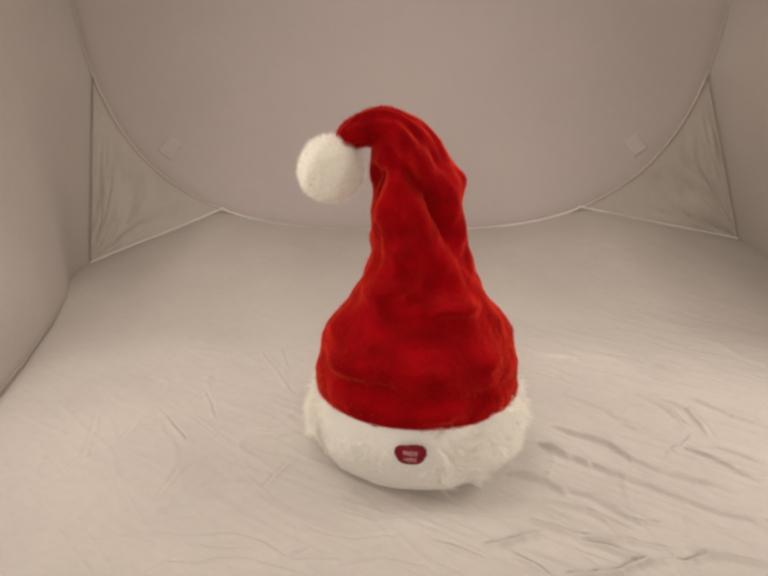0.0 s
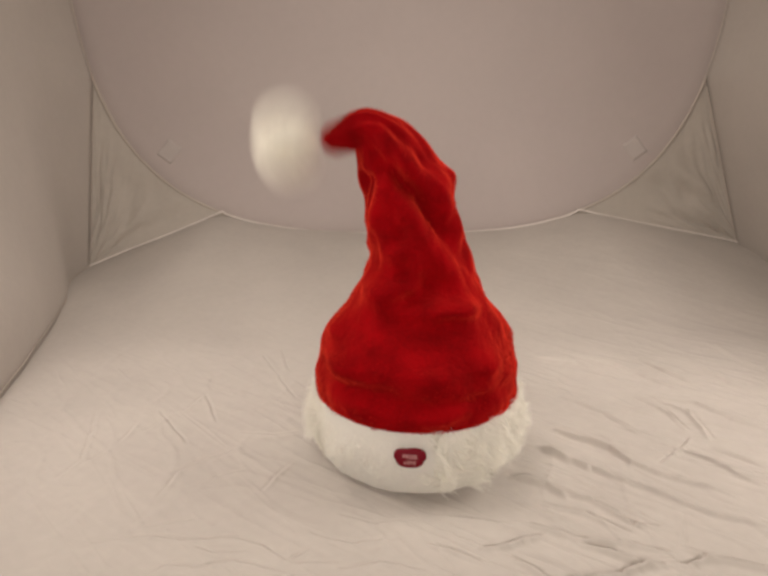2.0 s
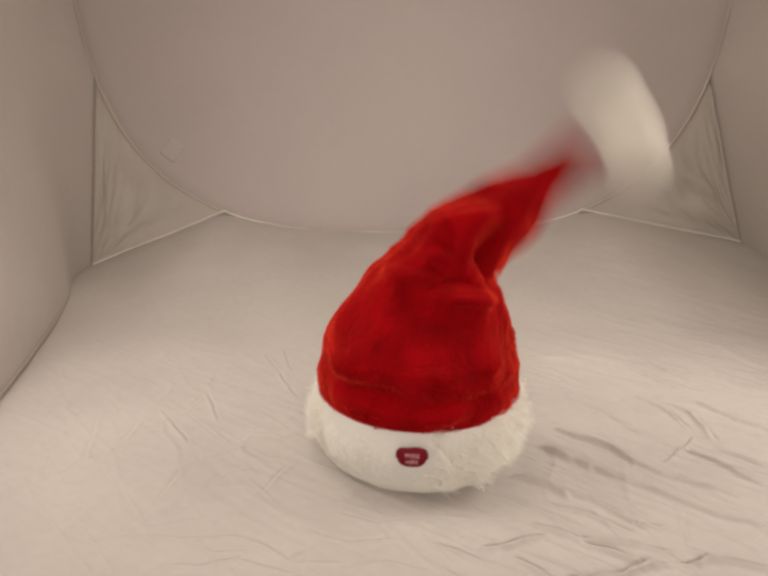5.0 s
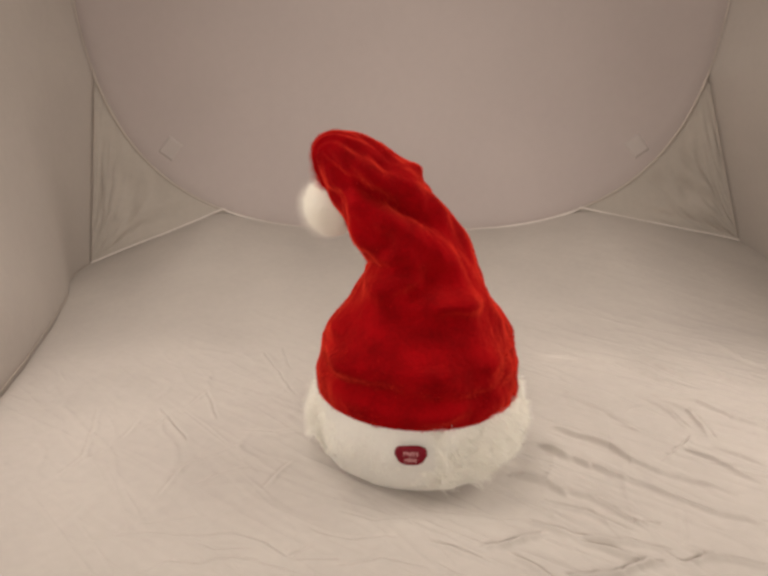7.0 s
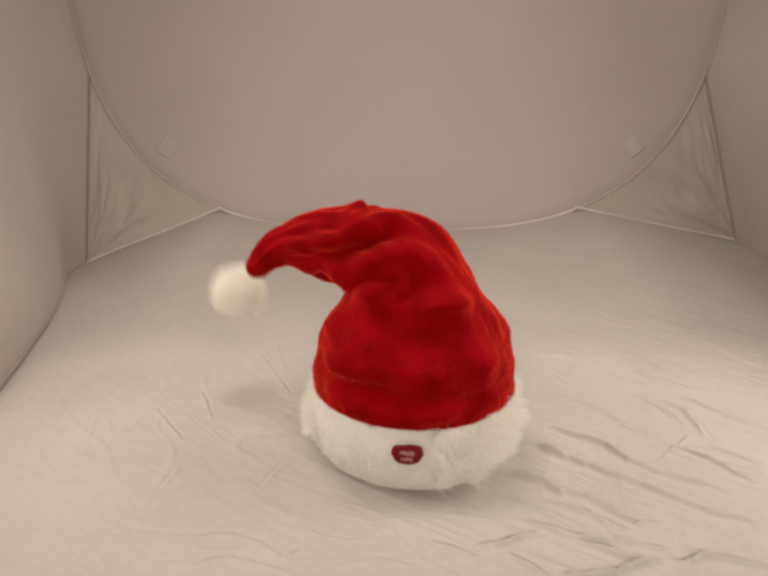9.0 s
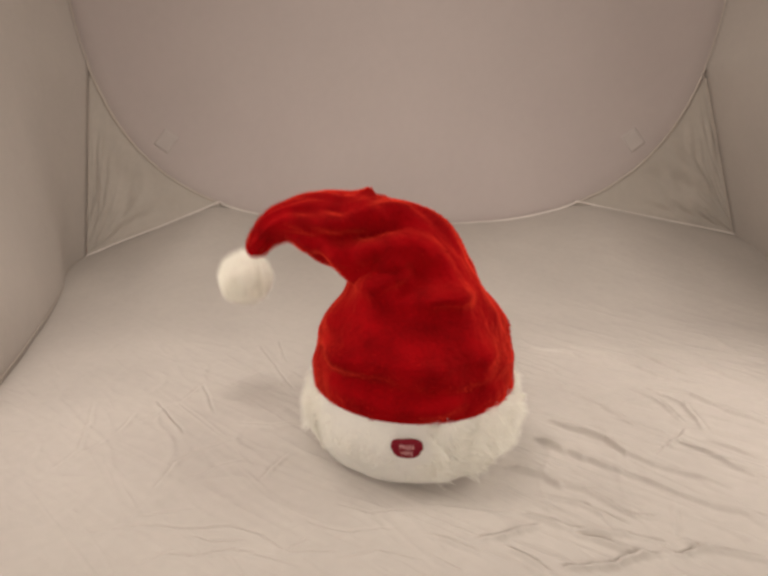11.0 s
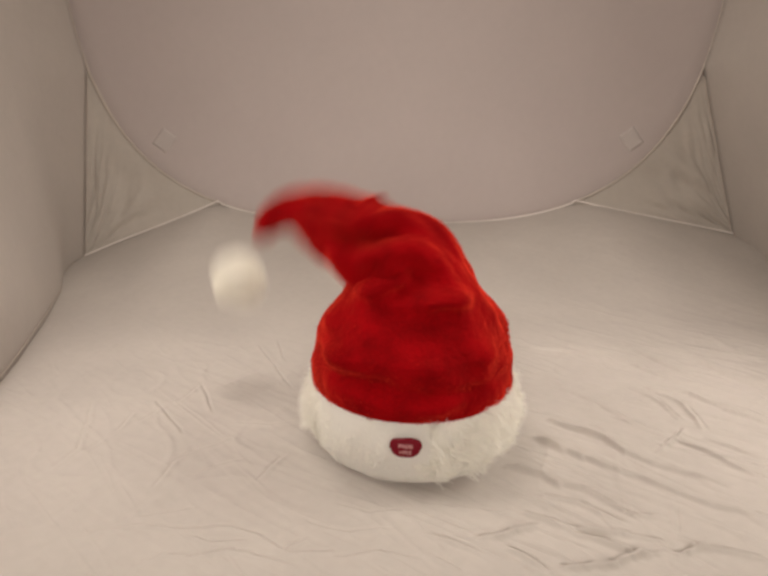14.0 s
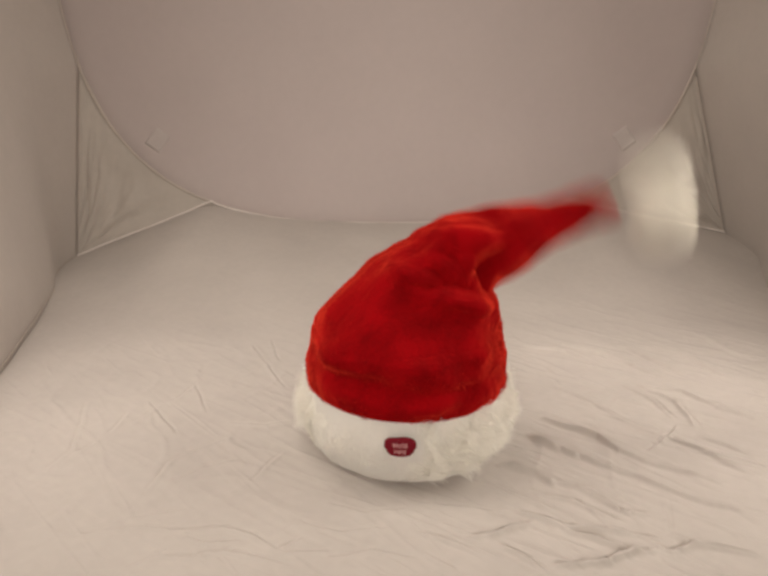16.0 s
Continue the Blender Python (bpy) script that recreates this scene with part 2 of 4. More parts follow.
def floor_heights(us, vs):
    x, y = np.meshgrid(np.array(us), np.array(vs))
    z = np.zeros_like(x)
    for h, points in CREASES:
        total = sum((q - p).length for p, q in zip(points, points[1:]))
        gone = 0.0
        best, groove = np.zeros_like(x), np.zeros_like(x)
        for p, q in zip(points, points[1:]):
            d = (q - p)
            size = d.length
            d = d / size
            along = (x - p.x) * d.x + (y - p.y) * d.y
            side = -(x - p.x) * d.y + (y - p.y) * d.x
            side = side + 0.0004 * np.sin(along * 160 + gone * 90) + 0.0009 * np.sin(along * 47 + h * 9000)
            k = np.clip((gone + np.clip(along, 0, size)) / total, 0, 1)
            taper = np.sqrt(np.clip(np.sin(np.pi * (0.06 + 0.88 * k)), 0, 1))
            over = np.maximum(np.maximum(-along, along - size), 0)
            ends = h * taper * np.exp(-(over / 0.005) ** 2)
            best = np.maximum(best, ends * np.exp(-((side + 0.0022) / 0.0028) ** 2))
            groove = np.maximum(groove, ends * np.exp(-((side - 0.0016) / 0.0015) ** 2))
            gone += size
        z += best - 1.1 * groove
    # the softer waves, worked out on every third line and filled in between
    rough_u, rough_v = us[::3] + us[-1:], vs[::3] + vs[-1:]
    soft = np.zeros((len(rough_v), len(rough_u)))
    for j, v in enumerate(rough_v):
        for i, u in enumerate(rough_u):
            p = Vector((u * 5, v * 5, 0))
            a = u * 0.77 - v * 0.64 + 0.02 * noise.noise(p)
            b = v * 0.77 + u * 0.64 + 0.03 * noise.noise(p * 0.8 + Vector((4, 1, 0)))
            d = abs(noise.noise(Vector((a * 5, b * 26, 2.0))))
            e = abs(noise.noise(Vector((a * 14, b * 40, 8.0))))
            near = smooth(0.45, 0.05, v)
            right = 0.35 + 0.65 * smooth(-0.1, 0.25, u)
            h = 0.0030 * noise.noise(p) + 0.0011 * noise.noise(p * 3.1)
            h += (0.0009 * (1 - min(1, d * 8)) + 0.0006 * (1 - min(1, e * 6))) * near * right
            h += 0.0010 * (1 - min(1, abs(noise.noise(p * 2.6 + Vector((3, 9, 1)))) * 9)) * near
            soft[j, i] = h
    wide_rows = np.array([np.interp(us, rough_u, row) for row in soft])
    z += np.array([np.interp(vs, rough_v, wide_rows[:, i]) for i in range(len(us))]).T
    under = np.clip((0.125 - np.hypot(x - 0.034, y)) / 0.025, 0, 1)
    z *= 1 - under * under * (3 - 2 * under)
    rise = np.clip((y - 0.30) / 0.50, 0, 1)
    arch = MID_Z - (MID_Z - LOW_Z) * np.clip(1 - np.abs((x - MID_X) / HALF) ** POWER, 0, 1) ** (1 / POWER)
    west, east = 0.104 + (x + 0.386) * 0.376, 0.114 - (x - 0.455) * 0.187
    z += np.clip(-np.log(np.exp(-70 * arch - 0.2) + np.exp(-70 * west) + np.exp(-70 * east)) / 70, 0, 1) * rise * rise * (3 - 2 * rise)
    return z - 0.0015


FLOOR_X = steps(-0.85, -0.46, 40)[:-1] + steps(-0.46, 0.52, 980) + steps(0.52, 0.95, 50)[1:]
FLOOR_Y = steps(-1.05, -0.24, 20)[:-1] + steps(-0.24, 0.26, 520) + steps(0.26, 0.86, 80)[1:]
heights = floor_heights(FLOOR_X, FLOOR_Y)
w = len(FLOOR_X)
floor_verts = [(x, y, heights[j, i]) for j, y in enumerate(FLOOR_Y) for i, x in enumerate(FLOOR_X)]
floor_faces = [(j * w + i, j * w + i + 1, (j + 1) * w + i + 1, (j + 1) * w + i) for j in range(len(FLOOR_Y) - 1) for i in range(w - 1)]
floor = new("floor", mesh_from("floor", floor_verts, floor_faces, FLOOR_CLOTH))
tagged(floor, "creased off-white cloth floor of a pop-up photo tent", "floor", kind="structure")


def back_point(u, v):
    p = hoop(u, k=v)
    sag = 0.05 * max(-0.25, 1 - v * v) + (0.02 if v > 1 else 0.0)
    return (p.x, BACK_Y + sag + 0.004 * noise.noise(p * 3), p.z)


back = sheet("wall_north", back_point, steps(-math.pi, math.pi, 97), steps(0.02, 1.0, 24) + [1.06, 1.14, 1.22], BACK)
tagged(back, "taut grey-white cloth back panel of a photo tent", "wall", kind="structure")

# the foot of each side wall on the floor, from the front to the back corner
FOOT_WEST = [(-0.47, -1.05), (-0.455, -0.5), (-0.46, -0.1), (-0.472, 0.096), (-0.494, 0.189), (-0.534, 0.327), (-0.597, 0.534), (-0.641, 0.70)]
FOOT_EAST = [(0.56, -1.05), (0.55, -0.5), (0.57, -0.1), (0.60, 0.10), (0.64, 0.25), (0.70, 0.42), (0.767, 0.582), (0.803, 0.74)]


def foot_at(line, y):
    for (x0, y0), (x1, y1) in zip(line, line[1:]):
        if y <= y1:
            return x0 + (x1 - x0) * (y - y0) / (y1 - y0)
    return line[-1][0]


def wall_end(line, z):
    """Where the side wall ends towards the back: the corner at the floor, the hoop higher up."""
    return line[-1][1] + (BACK_Y - line[-1][1]) * min(1, max(0, z) / 0.40)


def wall_point(line, sign):
    top = -0.648 if sign < 0 else 0.716

    def f(u, v):
        y = -1.05 + (wall_end(line, v) + 1.05) * u
        x = foot_at(line, y)
        lift = smooth(0.0, 0.55, v)
        x += (top + sign * 0.02 * (1 - u) - x) * lift
        x -= sign * 0.012 * math.sin(math.pi * min(1, v / 0.9)) * smooth(1.0, 0.8, u)
        x += 0.003 * noise.noise(Vector((u * 5, v * 4, sign)))
        s = max(-0.9999, min(0.9999, (max(v, 0.40) - MID_Z) / (MID_Z - LOW_Z)))
        edge = sign * HALF * (1 - abs(s) ** POWER) ** (1 / POWER) + MID_X
        edge = line[-1][0] + (edge - line[-1][0]) * min(1, max(0, v) / 0.40)
        x += (edge - x) * smooth(0.86, 1.0, u)
        return (x, y, v)
    return f


for sign, name, line in ((-1, "wall_west", FOOT_WEST), (1, "wall_east", FOOT_EAST)):
    wall = sheet(name, wall_point(line, sign), steps(0.0, 1.0, 90), steps(-0.006, 1.355, 70), CLOTH)
    tagged(wall, "bulging off-white cloth side wall of a photo tent", "wall", kind="structure")
    f = wall_point(line, sign)
    welt = tube("trim", [(f(u, 0.006)[0] - sign * 0.003, f(u, 0.006)[1], 0.008) for u in steps(0.3, 1.0, 80)] + [tuple(Vector(f(1.0, z)) + Vector((-sign * 0.003, -0.004, 0))) for z in steps(0.02, 0.38, 24)], 0.0008 if sign < 0 else 0.0017, WIRE)
    tagged(welt, "sewn welt along the edge of the tent's side wall", "trim", kind="structure")
    # the three-cornered piece between hoop, side wall and floor
    corner = Vector(f(1.0, 0.0))
    corner.z = 0.004 if sign < 0 else 0.045
    a0, a1 = (-math.pi + 0.40, -math.pi + 0.985) if sign < 0 else (-0.36, -0.97)

    def gusset_point(u, v, corner=corner, a0=a0, a1=a1, sign=sign, f=f):
        p = hoop(a0 + (a1 - a0) * u, BACK_Y - 0.002).lerp(corner, v)
        n = noise.noise(Vector((u * 8 + v * 2, v * 2.4, sign * 4))) + 0.6 * noise.noise(Vector((u * 19 - v * 4, v * 4, sign))) + 0.25 * noise.noise(Vector((u * 40, v * 9, sign)))
        p = p + Vector((0, -0.016 * n * math.sin(math.pi * min(1, u)) * math.sin(math.pi * v), 0))
        first = hoop(a0, BACK_Y - 0.002)
        k = min(1, max(0, (first.z - p.z) / (first.z - corner.z)))
        p += (Vector(f(1.0, p.z)) - first.lerp(corner, k)) * max(0, 1 - u) ** 3
        return p - Vector((0, 0, 0.7 * max(0, u - 1)))
    gusset = sheet("wall_gusset", gusset_point, steps(0, 1.06, 54), steps(0, 1, 40), NET, 0.002)
    tagged(gusset, "thin puckered cloth gusset in the tent's corner", "gusset", kind="structure")
    end = hoop(a1, BACK_Y - 0.004)
    seam = [corner.lerp(end, k) + Vector((0, -0.003, 0.003 + 0.001 * math.sin(k * 7))) for k in steps(0, 1, 30)]
    seam += [hoop(a1 + (-math.pi / 2 - a1) * k, BACK_Y - 0.008) for k in steps(0.02, 1.0, 30)]
    tagged(tube("trim", seam, 0.0022, PIPING), "pale piped seam between floor and tent wall", "trim", kind="structure")

front = sheet("wall_south", lambda u, v: (u, -1.05 + 0.01 * noise.noise(Vector((u, v, 0))), v), steps(-0.80, 0.85, 12), steps(-0.01, 1.36, 12), CLOTH)
tagged(front, "off-white cloth front panel of a photo tent", "wall", kind="structure")
ceiling = sheet("ceiling", lambda u, v: (u, v, 1.36 + 0.01 * noise.noise(Vector((u * 2, v * 2, 5)))), steps(-0.80, 0.85, 20), steps(-1.06, 0.87, 20), CLOTH)
tagged(ceiling, "off-white cloth top of a photo tent", "ceiling", kind="structure")

ring = tube("trim", [hoop(2 * math.pi * i / 160, BACK_Y - 0.004) for i in range(161)], 0.0025, WIRE)
tagged(ring, "sewn wire hoop round the tent's back panel", "trim", kind="structure")
for x, z, turn in ((-0.478, 0.243, 38), (0.560, 0.250, -38)):
    way = Vector((math.cos(radians(turn)), 0, -math.sin(radians(turn))))
    up = Vector((-way.z, 0, way.x))

    def tab_point(u, v, x=x, z=z, way=way, up=up):
        p = Vector((x, 0, z)) + way * u + up * v
        k = (abs((p.x - MID_X) / HALF) ** POWER + abs((p.z - MID_Z) / (MID_Z - LOW_Z)) ** POWER) ** (1 / POWER)
        q = Vector((p.x, BACK_Y, p.z))
        return (p.x, BACK_Y + 0.05 * (1 - k * k) + 0.004 * noise.noise(q * 3) - 0.0017, p.z)
    ob = sheet("fabric_tab", tab_point, steps(-0.018, 0.018, 9), steps(-0.022, 0.022, 9), TAB, 0.0004)
    tagged(ob, "small pale cloth tab sewn on the tent's back panel", "tab", "tabs on the back panel")


# ---- the hat ----
HAT_X = 0.0339
hat = tagged(new("christmas_hat"), "red plush pointed hat with white fur brim, on creased cloth", "hat")
hat.location = (HAT_X, 0.0, 0.0)
hat.empty_display_size = 0.05


def lathe(profile, fold, n=72, close_top=True, close_base=True):
    verts, faces = [], []
    for k, (r, z) in enumerate(profile):
        for i in range(n):
            a = 2 * math.pi * i / n
            d = fold(a, z, k / (len(profile) - 1))
            verts.append(((r + d) * math.cos(a), (r + d) * math.sin(a), z))
    for k in range(len(profile) - 1):
        for i in range(n):
            j = (i + 1) % n
            faces.append((k * n + i, k * n + j, (k + 1) * n + j, (k + 1) * n + i))
    if close_base:
        verts.append((0, 0, profile[0][1]))
        faces += [(len(verts) - 1, (i + 1) % n, i) for i in range(n)]
    if close_top:
        top = (len(profile) - 1) * n
        verts.append((0, 0, profile[-1][1]))
        faces += [(len(verts) - 1, top + i, top + (i + 1) % n) for i in range(n)]
    return verts, faces


def curve_through(knots, n):
    """n points on a smooth line through 2D knots."""
    out = []
    for i in range(n):
        u = (len(knots) - 1) * i / (n - 1)
        k = min(int(u), len(knots) - 2)
        f = u - k
        a, b, c, d = (knots[min(max(k + o, 0), len(knots) - 1)] for o in (-1, 0, 1, 2))
        out.append(tuple(0.5 * (2 * q + (r - p) * f + (2 * p - 5 * q + 4 * r - s) * f * f + (3 * q - p - 3 * r + s) * f ** 3) for p, q, r, s in zip(a, b, c, d)))
    return out


def bump_at(a, z, a0, z0, wa, wz):
    """A soft bump round the angle a0 (degrees) and the height z0."""
    d = (math.degrees(a) - a0 + 180) % 360 - 180
    return math.exp(-(d / wa) ** 2 - ((z - z0) / wz) ** 2)


# soft folds of the plush: angle and height of the middle, spread of both, depth in millimetres
def cloth_fold(a, z):
    """How far the cloth stands out at the angle a and the upright height z."""
    c, s = math.cos(a), math.sin(a)
    d = 5.0 * noise.noise(Vector((c * 2.0, s * 2.0, z * 20))) + 3.2 * noise.noise(Vector((c * 4 + 3, s * 4, z * 42)))
    d += 9.0 * bump_at(a, z, -65, 0.170, 28, 0.007) - 10.0 * bump_at(a, z, -80, 0.189, 24, 0.010)
    d += 10.0 * bump_at(a, z, -130, 0.183, 20, 0.011) + 6.0 * bump_at(a, z, -115, 0.222, 17, 0.010)
    d += 5.5 * bump_at(a, z, -160, 0.143, 16, 0.012) + 7.5 * bump_at(a, z, -142, 0.120, 17, 0.009)
    d -= 9.0 * bump_at(a, z, -85, 0.150, 28, 0.017) + 6.0 * bump_at(a, z, -125, 0.104, 24, 0.007)
    d += 5.0 * bump_at(a, z, -48, 0.125, 18, 0.012) + 3.0 * bump_at(a, z, -95, 0.122, 16, 0.010)
    d -= 3.2 * bump_at(a, z, -88, 0.097, 42, 0.006) - 1.5 * bump_at(a, z, -95, 0.086, 60, 0.006)
    d -= 9.0 * bump_at(a, z, -103, 0.176, 9, 0.006) - 5.0 * bump_at(a, z, -105, 0.190, 16, 0.006)
    valley = -58 - 640 * (z - 0.24)
    d -= 14.0 * bump_at(a, z, valley, 0.265, 12, 0.055) - 4.5 * bump_at(a, z, valley + 32, 0.262, 16, 0.050) - 3.0 * bump_at(a, z, valley - 30, 0.26, 18, 0.05)
    d += 5.0 * bump_at(a, z, -8, 0.273, 22, 0.012) - 4.0 * bump_at(a, z, 180, 0.208, 40, 0.012) - 5.0 * bump_at(a, z, -140, 0.300, 30, 0.010)
    d += 3.0 * bump_at(a, z, -150, 0.255, 30, 0.020)
    return d * 1.3 / 1000


def dome_fold(a, z, k):
    return cloth_fold(a, z) * smooth(0.07, 0.085, z) * smooth(1.0, 0.85, k)


def blades(verts, faces, spots, length, width, lean, flat=False):
    """Adds tapered, bent hairs at spots of (place, normal) to a mesh."""
    for p, n in spots:
        d = lean(p, n)
        size = length * random.uniform(0.55, 1.25)
        side = d.cross(n if flat else Vector((random.gauss(0, 1), random.gauss(0, 1), random.gauss(0, 1)))).normalized() * width
        droop = Vector((0, 0, -0.18 * size))
        q, e = p + d * size * 0.55, p + d * size + droop
        i = len(verts)
        verts += [tuple(p - side - n * 0.0008), tuple(p + side - n * 0.0008), tuple(q - side * 0.7), tuple(q + side * 0.7), tuple(e)]
        faces += [(i, i + 1, i + 3, i + 2), (i + 2, i + 3, i + 4)]


def spots_on(verts, faces, count, keep=None):
    """Random places on a mesh of quads, with normals."""
    quads = [f for f in faces if len(f) == 4]
    weights = []
    for f in quads:
        a, b, c, d = (Vector(verts[i]) for i in f)
        weights.append((c - a).cross(d - b).length)
    out = []
    for f in random.choices(quads, weights, k=count):
        a, b, c, d = (Vector(verts[i]) for i in f)
        s, t = random.random(), random.random()
        p = a.lerp(b, s).lerp(d.lerp(c, s), t)
        n = (c - a).cross(d - b).normalized()
        if keep is None or keep(p):
            out.append((p, n))
    return out


v, f = lathe(curve_through([(0.094, 0.068), (0.101, 0.070), (0.104, 0.078), (0.103, 0.090), (0.101, 0.100), (0.0975, 0.110), (0.0945, 0.118), (0.0915, 0.125), (0.083, 0.132), (0.050, 0.139), (0.004, 0.141)], 64), dome_fold, 128)


def pile_lean(p, n):
    """Short pile, brushed downwards in patches."""
    q = p * 45
    swirl = Vector((noise.noise(q), noise.noise(q + Vector((7, 2, 4))), noise.noise(q + Vector((1, 8, 3))) - 0.45))
    return (n * 0.45 + swirl * 1.2 + Vector((random.gauss(0, 0.2), random.gauss(0, 0.2), random.gauss(0, 0.2)))).normalized()


smooth_way = [q.normal.copy() for q in mesh_from("crown_cloth", v, f, RED).vertices]
spots = spots_on(v, f, 15000, lambda p: p.z < 0.136)
blades(v, f, spots, 0.0022, 0.00045, pile_lean, True)
crown = mesh_from("crown", v, f, RED, rest=v)
for p, n in spots:
    loose = (n + Vector((random.gauss(0, 0.22), random.gauss(0, 0.22), random.gauss(0, 0.22)))).normalized()
    smooth_way += [loose] * 5
crown.normals_split_custom_set_from_vertices(smooth_way)
part("crown", crown, hat, "red plush lower crown with hemmed edge")


def brim_fold(a, z, k):
    return 0.002 * noise.noise(Vector((math.cos(a) * 5, math.sin(a) * 5, z * 30)))


v, f = lathe(curve_through([(0.080, 0.0004), (0.093, 0.003), (0.103, 0.016), (0.108, 0.04), (0.106, 0.058), (0.101, 0.072), (0.09, 0.078)], 30), brim_fold, 96)


def fur_lean(p, n):
    """Long fur, combed in uneven tufts round the brim."""
    a = math.atan2(p.y, p.x)
    flat = smooth(38, 25, abs(math.degrees(a) + 121))
    q = Vector((math.cos(a) * 7, math.sin(a) * 7, p.z * 55))
    round_way = Vector((-p.y, p.x, 0)).normalized()
    d = n * (0.55 - 0.35 * flat) + round_way * (1.6 * noise.noise(q) + 0.25) + Vector((0, 0, 1)) * (1.3 * noise.noise(q + Vector((9, 3, 5))) - 0.10 - (0.6 + 0.5 * flat) * smooth(0.045, 0.07, p.z) + 0.95 * smooth(0.036, 0.016, p.z))
    d += Vector((random.gauss(0, 0.13), random.gauss(0, 0.13), random.gauss(0, 0.13)))
    return d.normalized() * (1 - 0.75 * flat)


spots = spots_on(v, f, 30000, lambda p: 0.009 < p.z < 0.077 and (p - Vector((-0.008, -0.107, 0.05))).length > 0.017)
blades(v, f, spots, 0.0130, 0.00042, fur_lean)
brim = part("brim", mesh_from("brim", v, f, WHITE_FUR), hat, "white fake fur brim, brushed flat beside the badge")

# ---- the badge on the brim ----
n_edge, rim = 40, []
for i in range(n_edge):
    a = 2 * math.pi * i / n_edge
    x, z = 0.0136 * math.copysign(abs(math.cos(a)) ** 0.75, math.cos(a)), 0.0088 * math.copysign(abs(math.sin(a)) ** (0.55 if math.sin(a) > 0 else 1.0), math.sin(a))
    x *= 1.0 + 0.05 * math.copysign(1, z)
    z -= 0.0009 * math.exp(-((x + 0.004) / 0.0040) ** 2) if z > 0 else 0.0
    rim.append((x, z))
v = [(x, 0.0, z) for x, z in rim] + [(x, -0.0025, z) for x, z in rim] + [(x * 0.9, -0.0034, z * 0.9) for x, z in rim] + [(0, -0.0038, 0)]
f = []
for i in range(n_edge):
    j = (i + 1) % n_edge
    f += [(i, j, n_edge + j, n_edge + i), (n_edge + i, n_edge + j, 2 * n_edge + j, 2 * n_edge + i), (2 * n_edge + i, 2 * n_edge + j, 3 * n_edge)]
badge = part("badge", mesh_from("badge", v, f, BADGE), hat, "dark red embroidered badge with white lettering")
badge.matrix_basis = pose(-0.0105, -0.1085, 0.0515, -8, 0, -5)
for word, z, size in (("PRESS", 0.0004, 0.0052), ("HERE", -0.0050, 0.0046)):
    cu = bpy.data.curves.new("lettering", "FONT")
    cu.body, cu.size, cu.align_x, cu.extrude, cu.offset = word, size, "CENTER", 0.0003, 0.0
    cu.materials.append(PRINT)
    text = new("lettering", cu)
    bpy.context.view_layer.update()
    me = bpy.data.meshes.new_from_object(text.evaluated_get(bpy.context.evaluated_depsgraph_get()))
    bpy.data.objects.remove(text)
    ob = part("lettering", me, badge, "raised white letters reading " + word)
    ob.matrix_basis = pose(0, -0.0041, z, 90, 0, 0)

# the pieces of the cone, from the crown to the tip; u runs from 0 to 4
LOBES = 84
RADII = [(0.0, 0.0905), (0.25, 0.0825), (0.5, 0.070), (0.75, 0.059), (1.0, 0.052), (1.25, 0.048), (1.5, 0.045), (2.0, 0.0415), (2.5, 0.034), (2.75, 0.027), (3.0, 0.0205), (3.5, 0.0165), (4.0, 0.012)]


def radius_at(u):
    for (a, p), (b, q) in zip(RADII, RADII[1:]):
        if u <= b:
            return p + (q - p) * (u - a) / (b - a)
    return RADII[-1][1]


def lobe_mesh(u):
    r = radius_at(u)
    h = min(r, max(0.016, min(0.028, 0.55 * r)))
    profile = [(r * math.cos(b), h * math.sin(b)) for b in steps(-1.35, 1.35, 15)]

    def fold(a, z, k):
        rest = 0.125 + 0.072 * u + z
        return cloth_fold(a, rest) * min(1.0, r / 0.036) * math.sqrt(max(0.0, 1 - (z / h) ** 2))
    vv, ff = lathe(profile, fold, 60)
    bare, low = len(vv), 0.125 + 0.072 * u
    blades(vv, ff, spots_on(vv, ff, int(90 + 2600 * r), lambda p: abs(p.z) < 0.35 * h), 0.0030, 0.00050, pile_lean, True)
    me = mesh_from("cone_piece", vv, ff, RED, rest=[(x, y, z + low) for x, y, z in vv])

    def surface(a, z):
        along = u + z / 0.072
        return radius_at(min(4.0, max(0.0, along))) + cloth_fold(a, 0.125 + 0.072 * along) * min(1.0, r / 0.036)
    normals = []
    for i, (x, y, z) in enumerate(vv):
        a, size = math.atan2(y, x), math.hypot(x, y)
        if size < 1e-5:
            normals.append(Vector((0, 0, 1 if z > 0 else -1)))
            continue
        rise = (surface(a, z + 0.002) - surface(a, z - 0.002)) / 0.004
        turn = (surface(a + 0.04, z) - surface(a - 0.04, z)) / 0.08 / max(size, 0.006)
        out, way = Vector((math.cos(a), math.sin(a), 0)), Vector((-math.sin(a), math.cos(a), 0))
        loose = Vector((random.gauss(0, 0.25), random.gauss(0, 0.25), random.gauss(0, 0.25))) if i >= bare else Vector()
        normals.append(((out - way * turn - Vector((0, 0, rise))).normalized() + loose).normalized())
    me.normals_split_custom_set_from_vertices(normals)
    return me


lobes = []
for i in range(LOBES):
    u = 4.0 * i / (LOBES - 1)
    lobes.append((u, part("cone_piece", lobe_mesh(u), hat)))

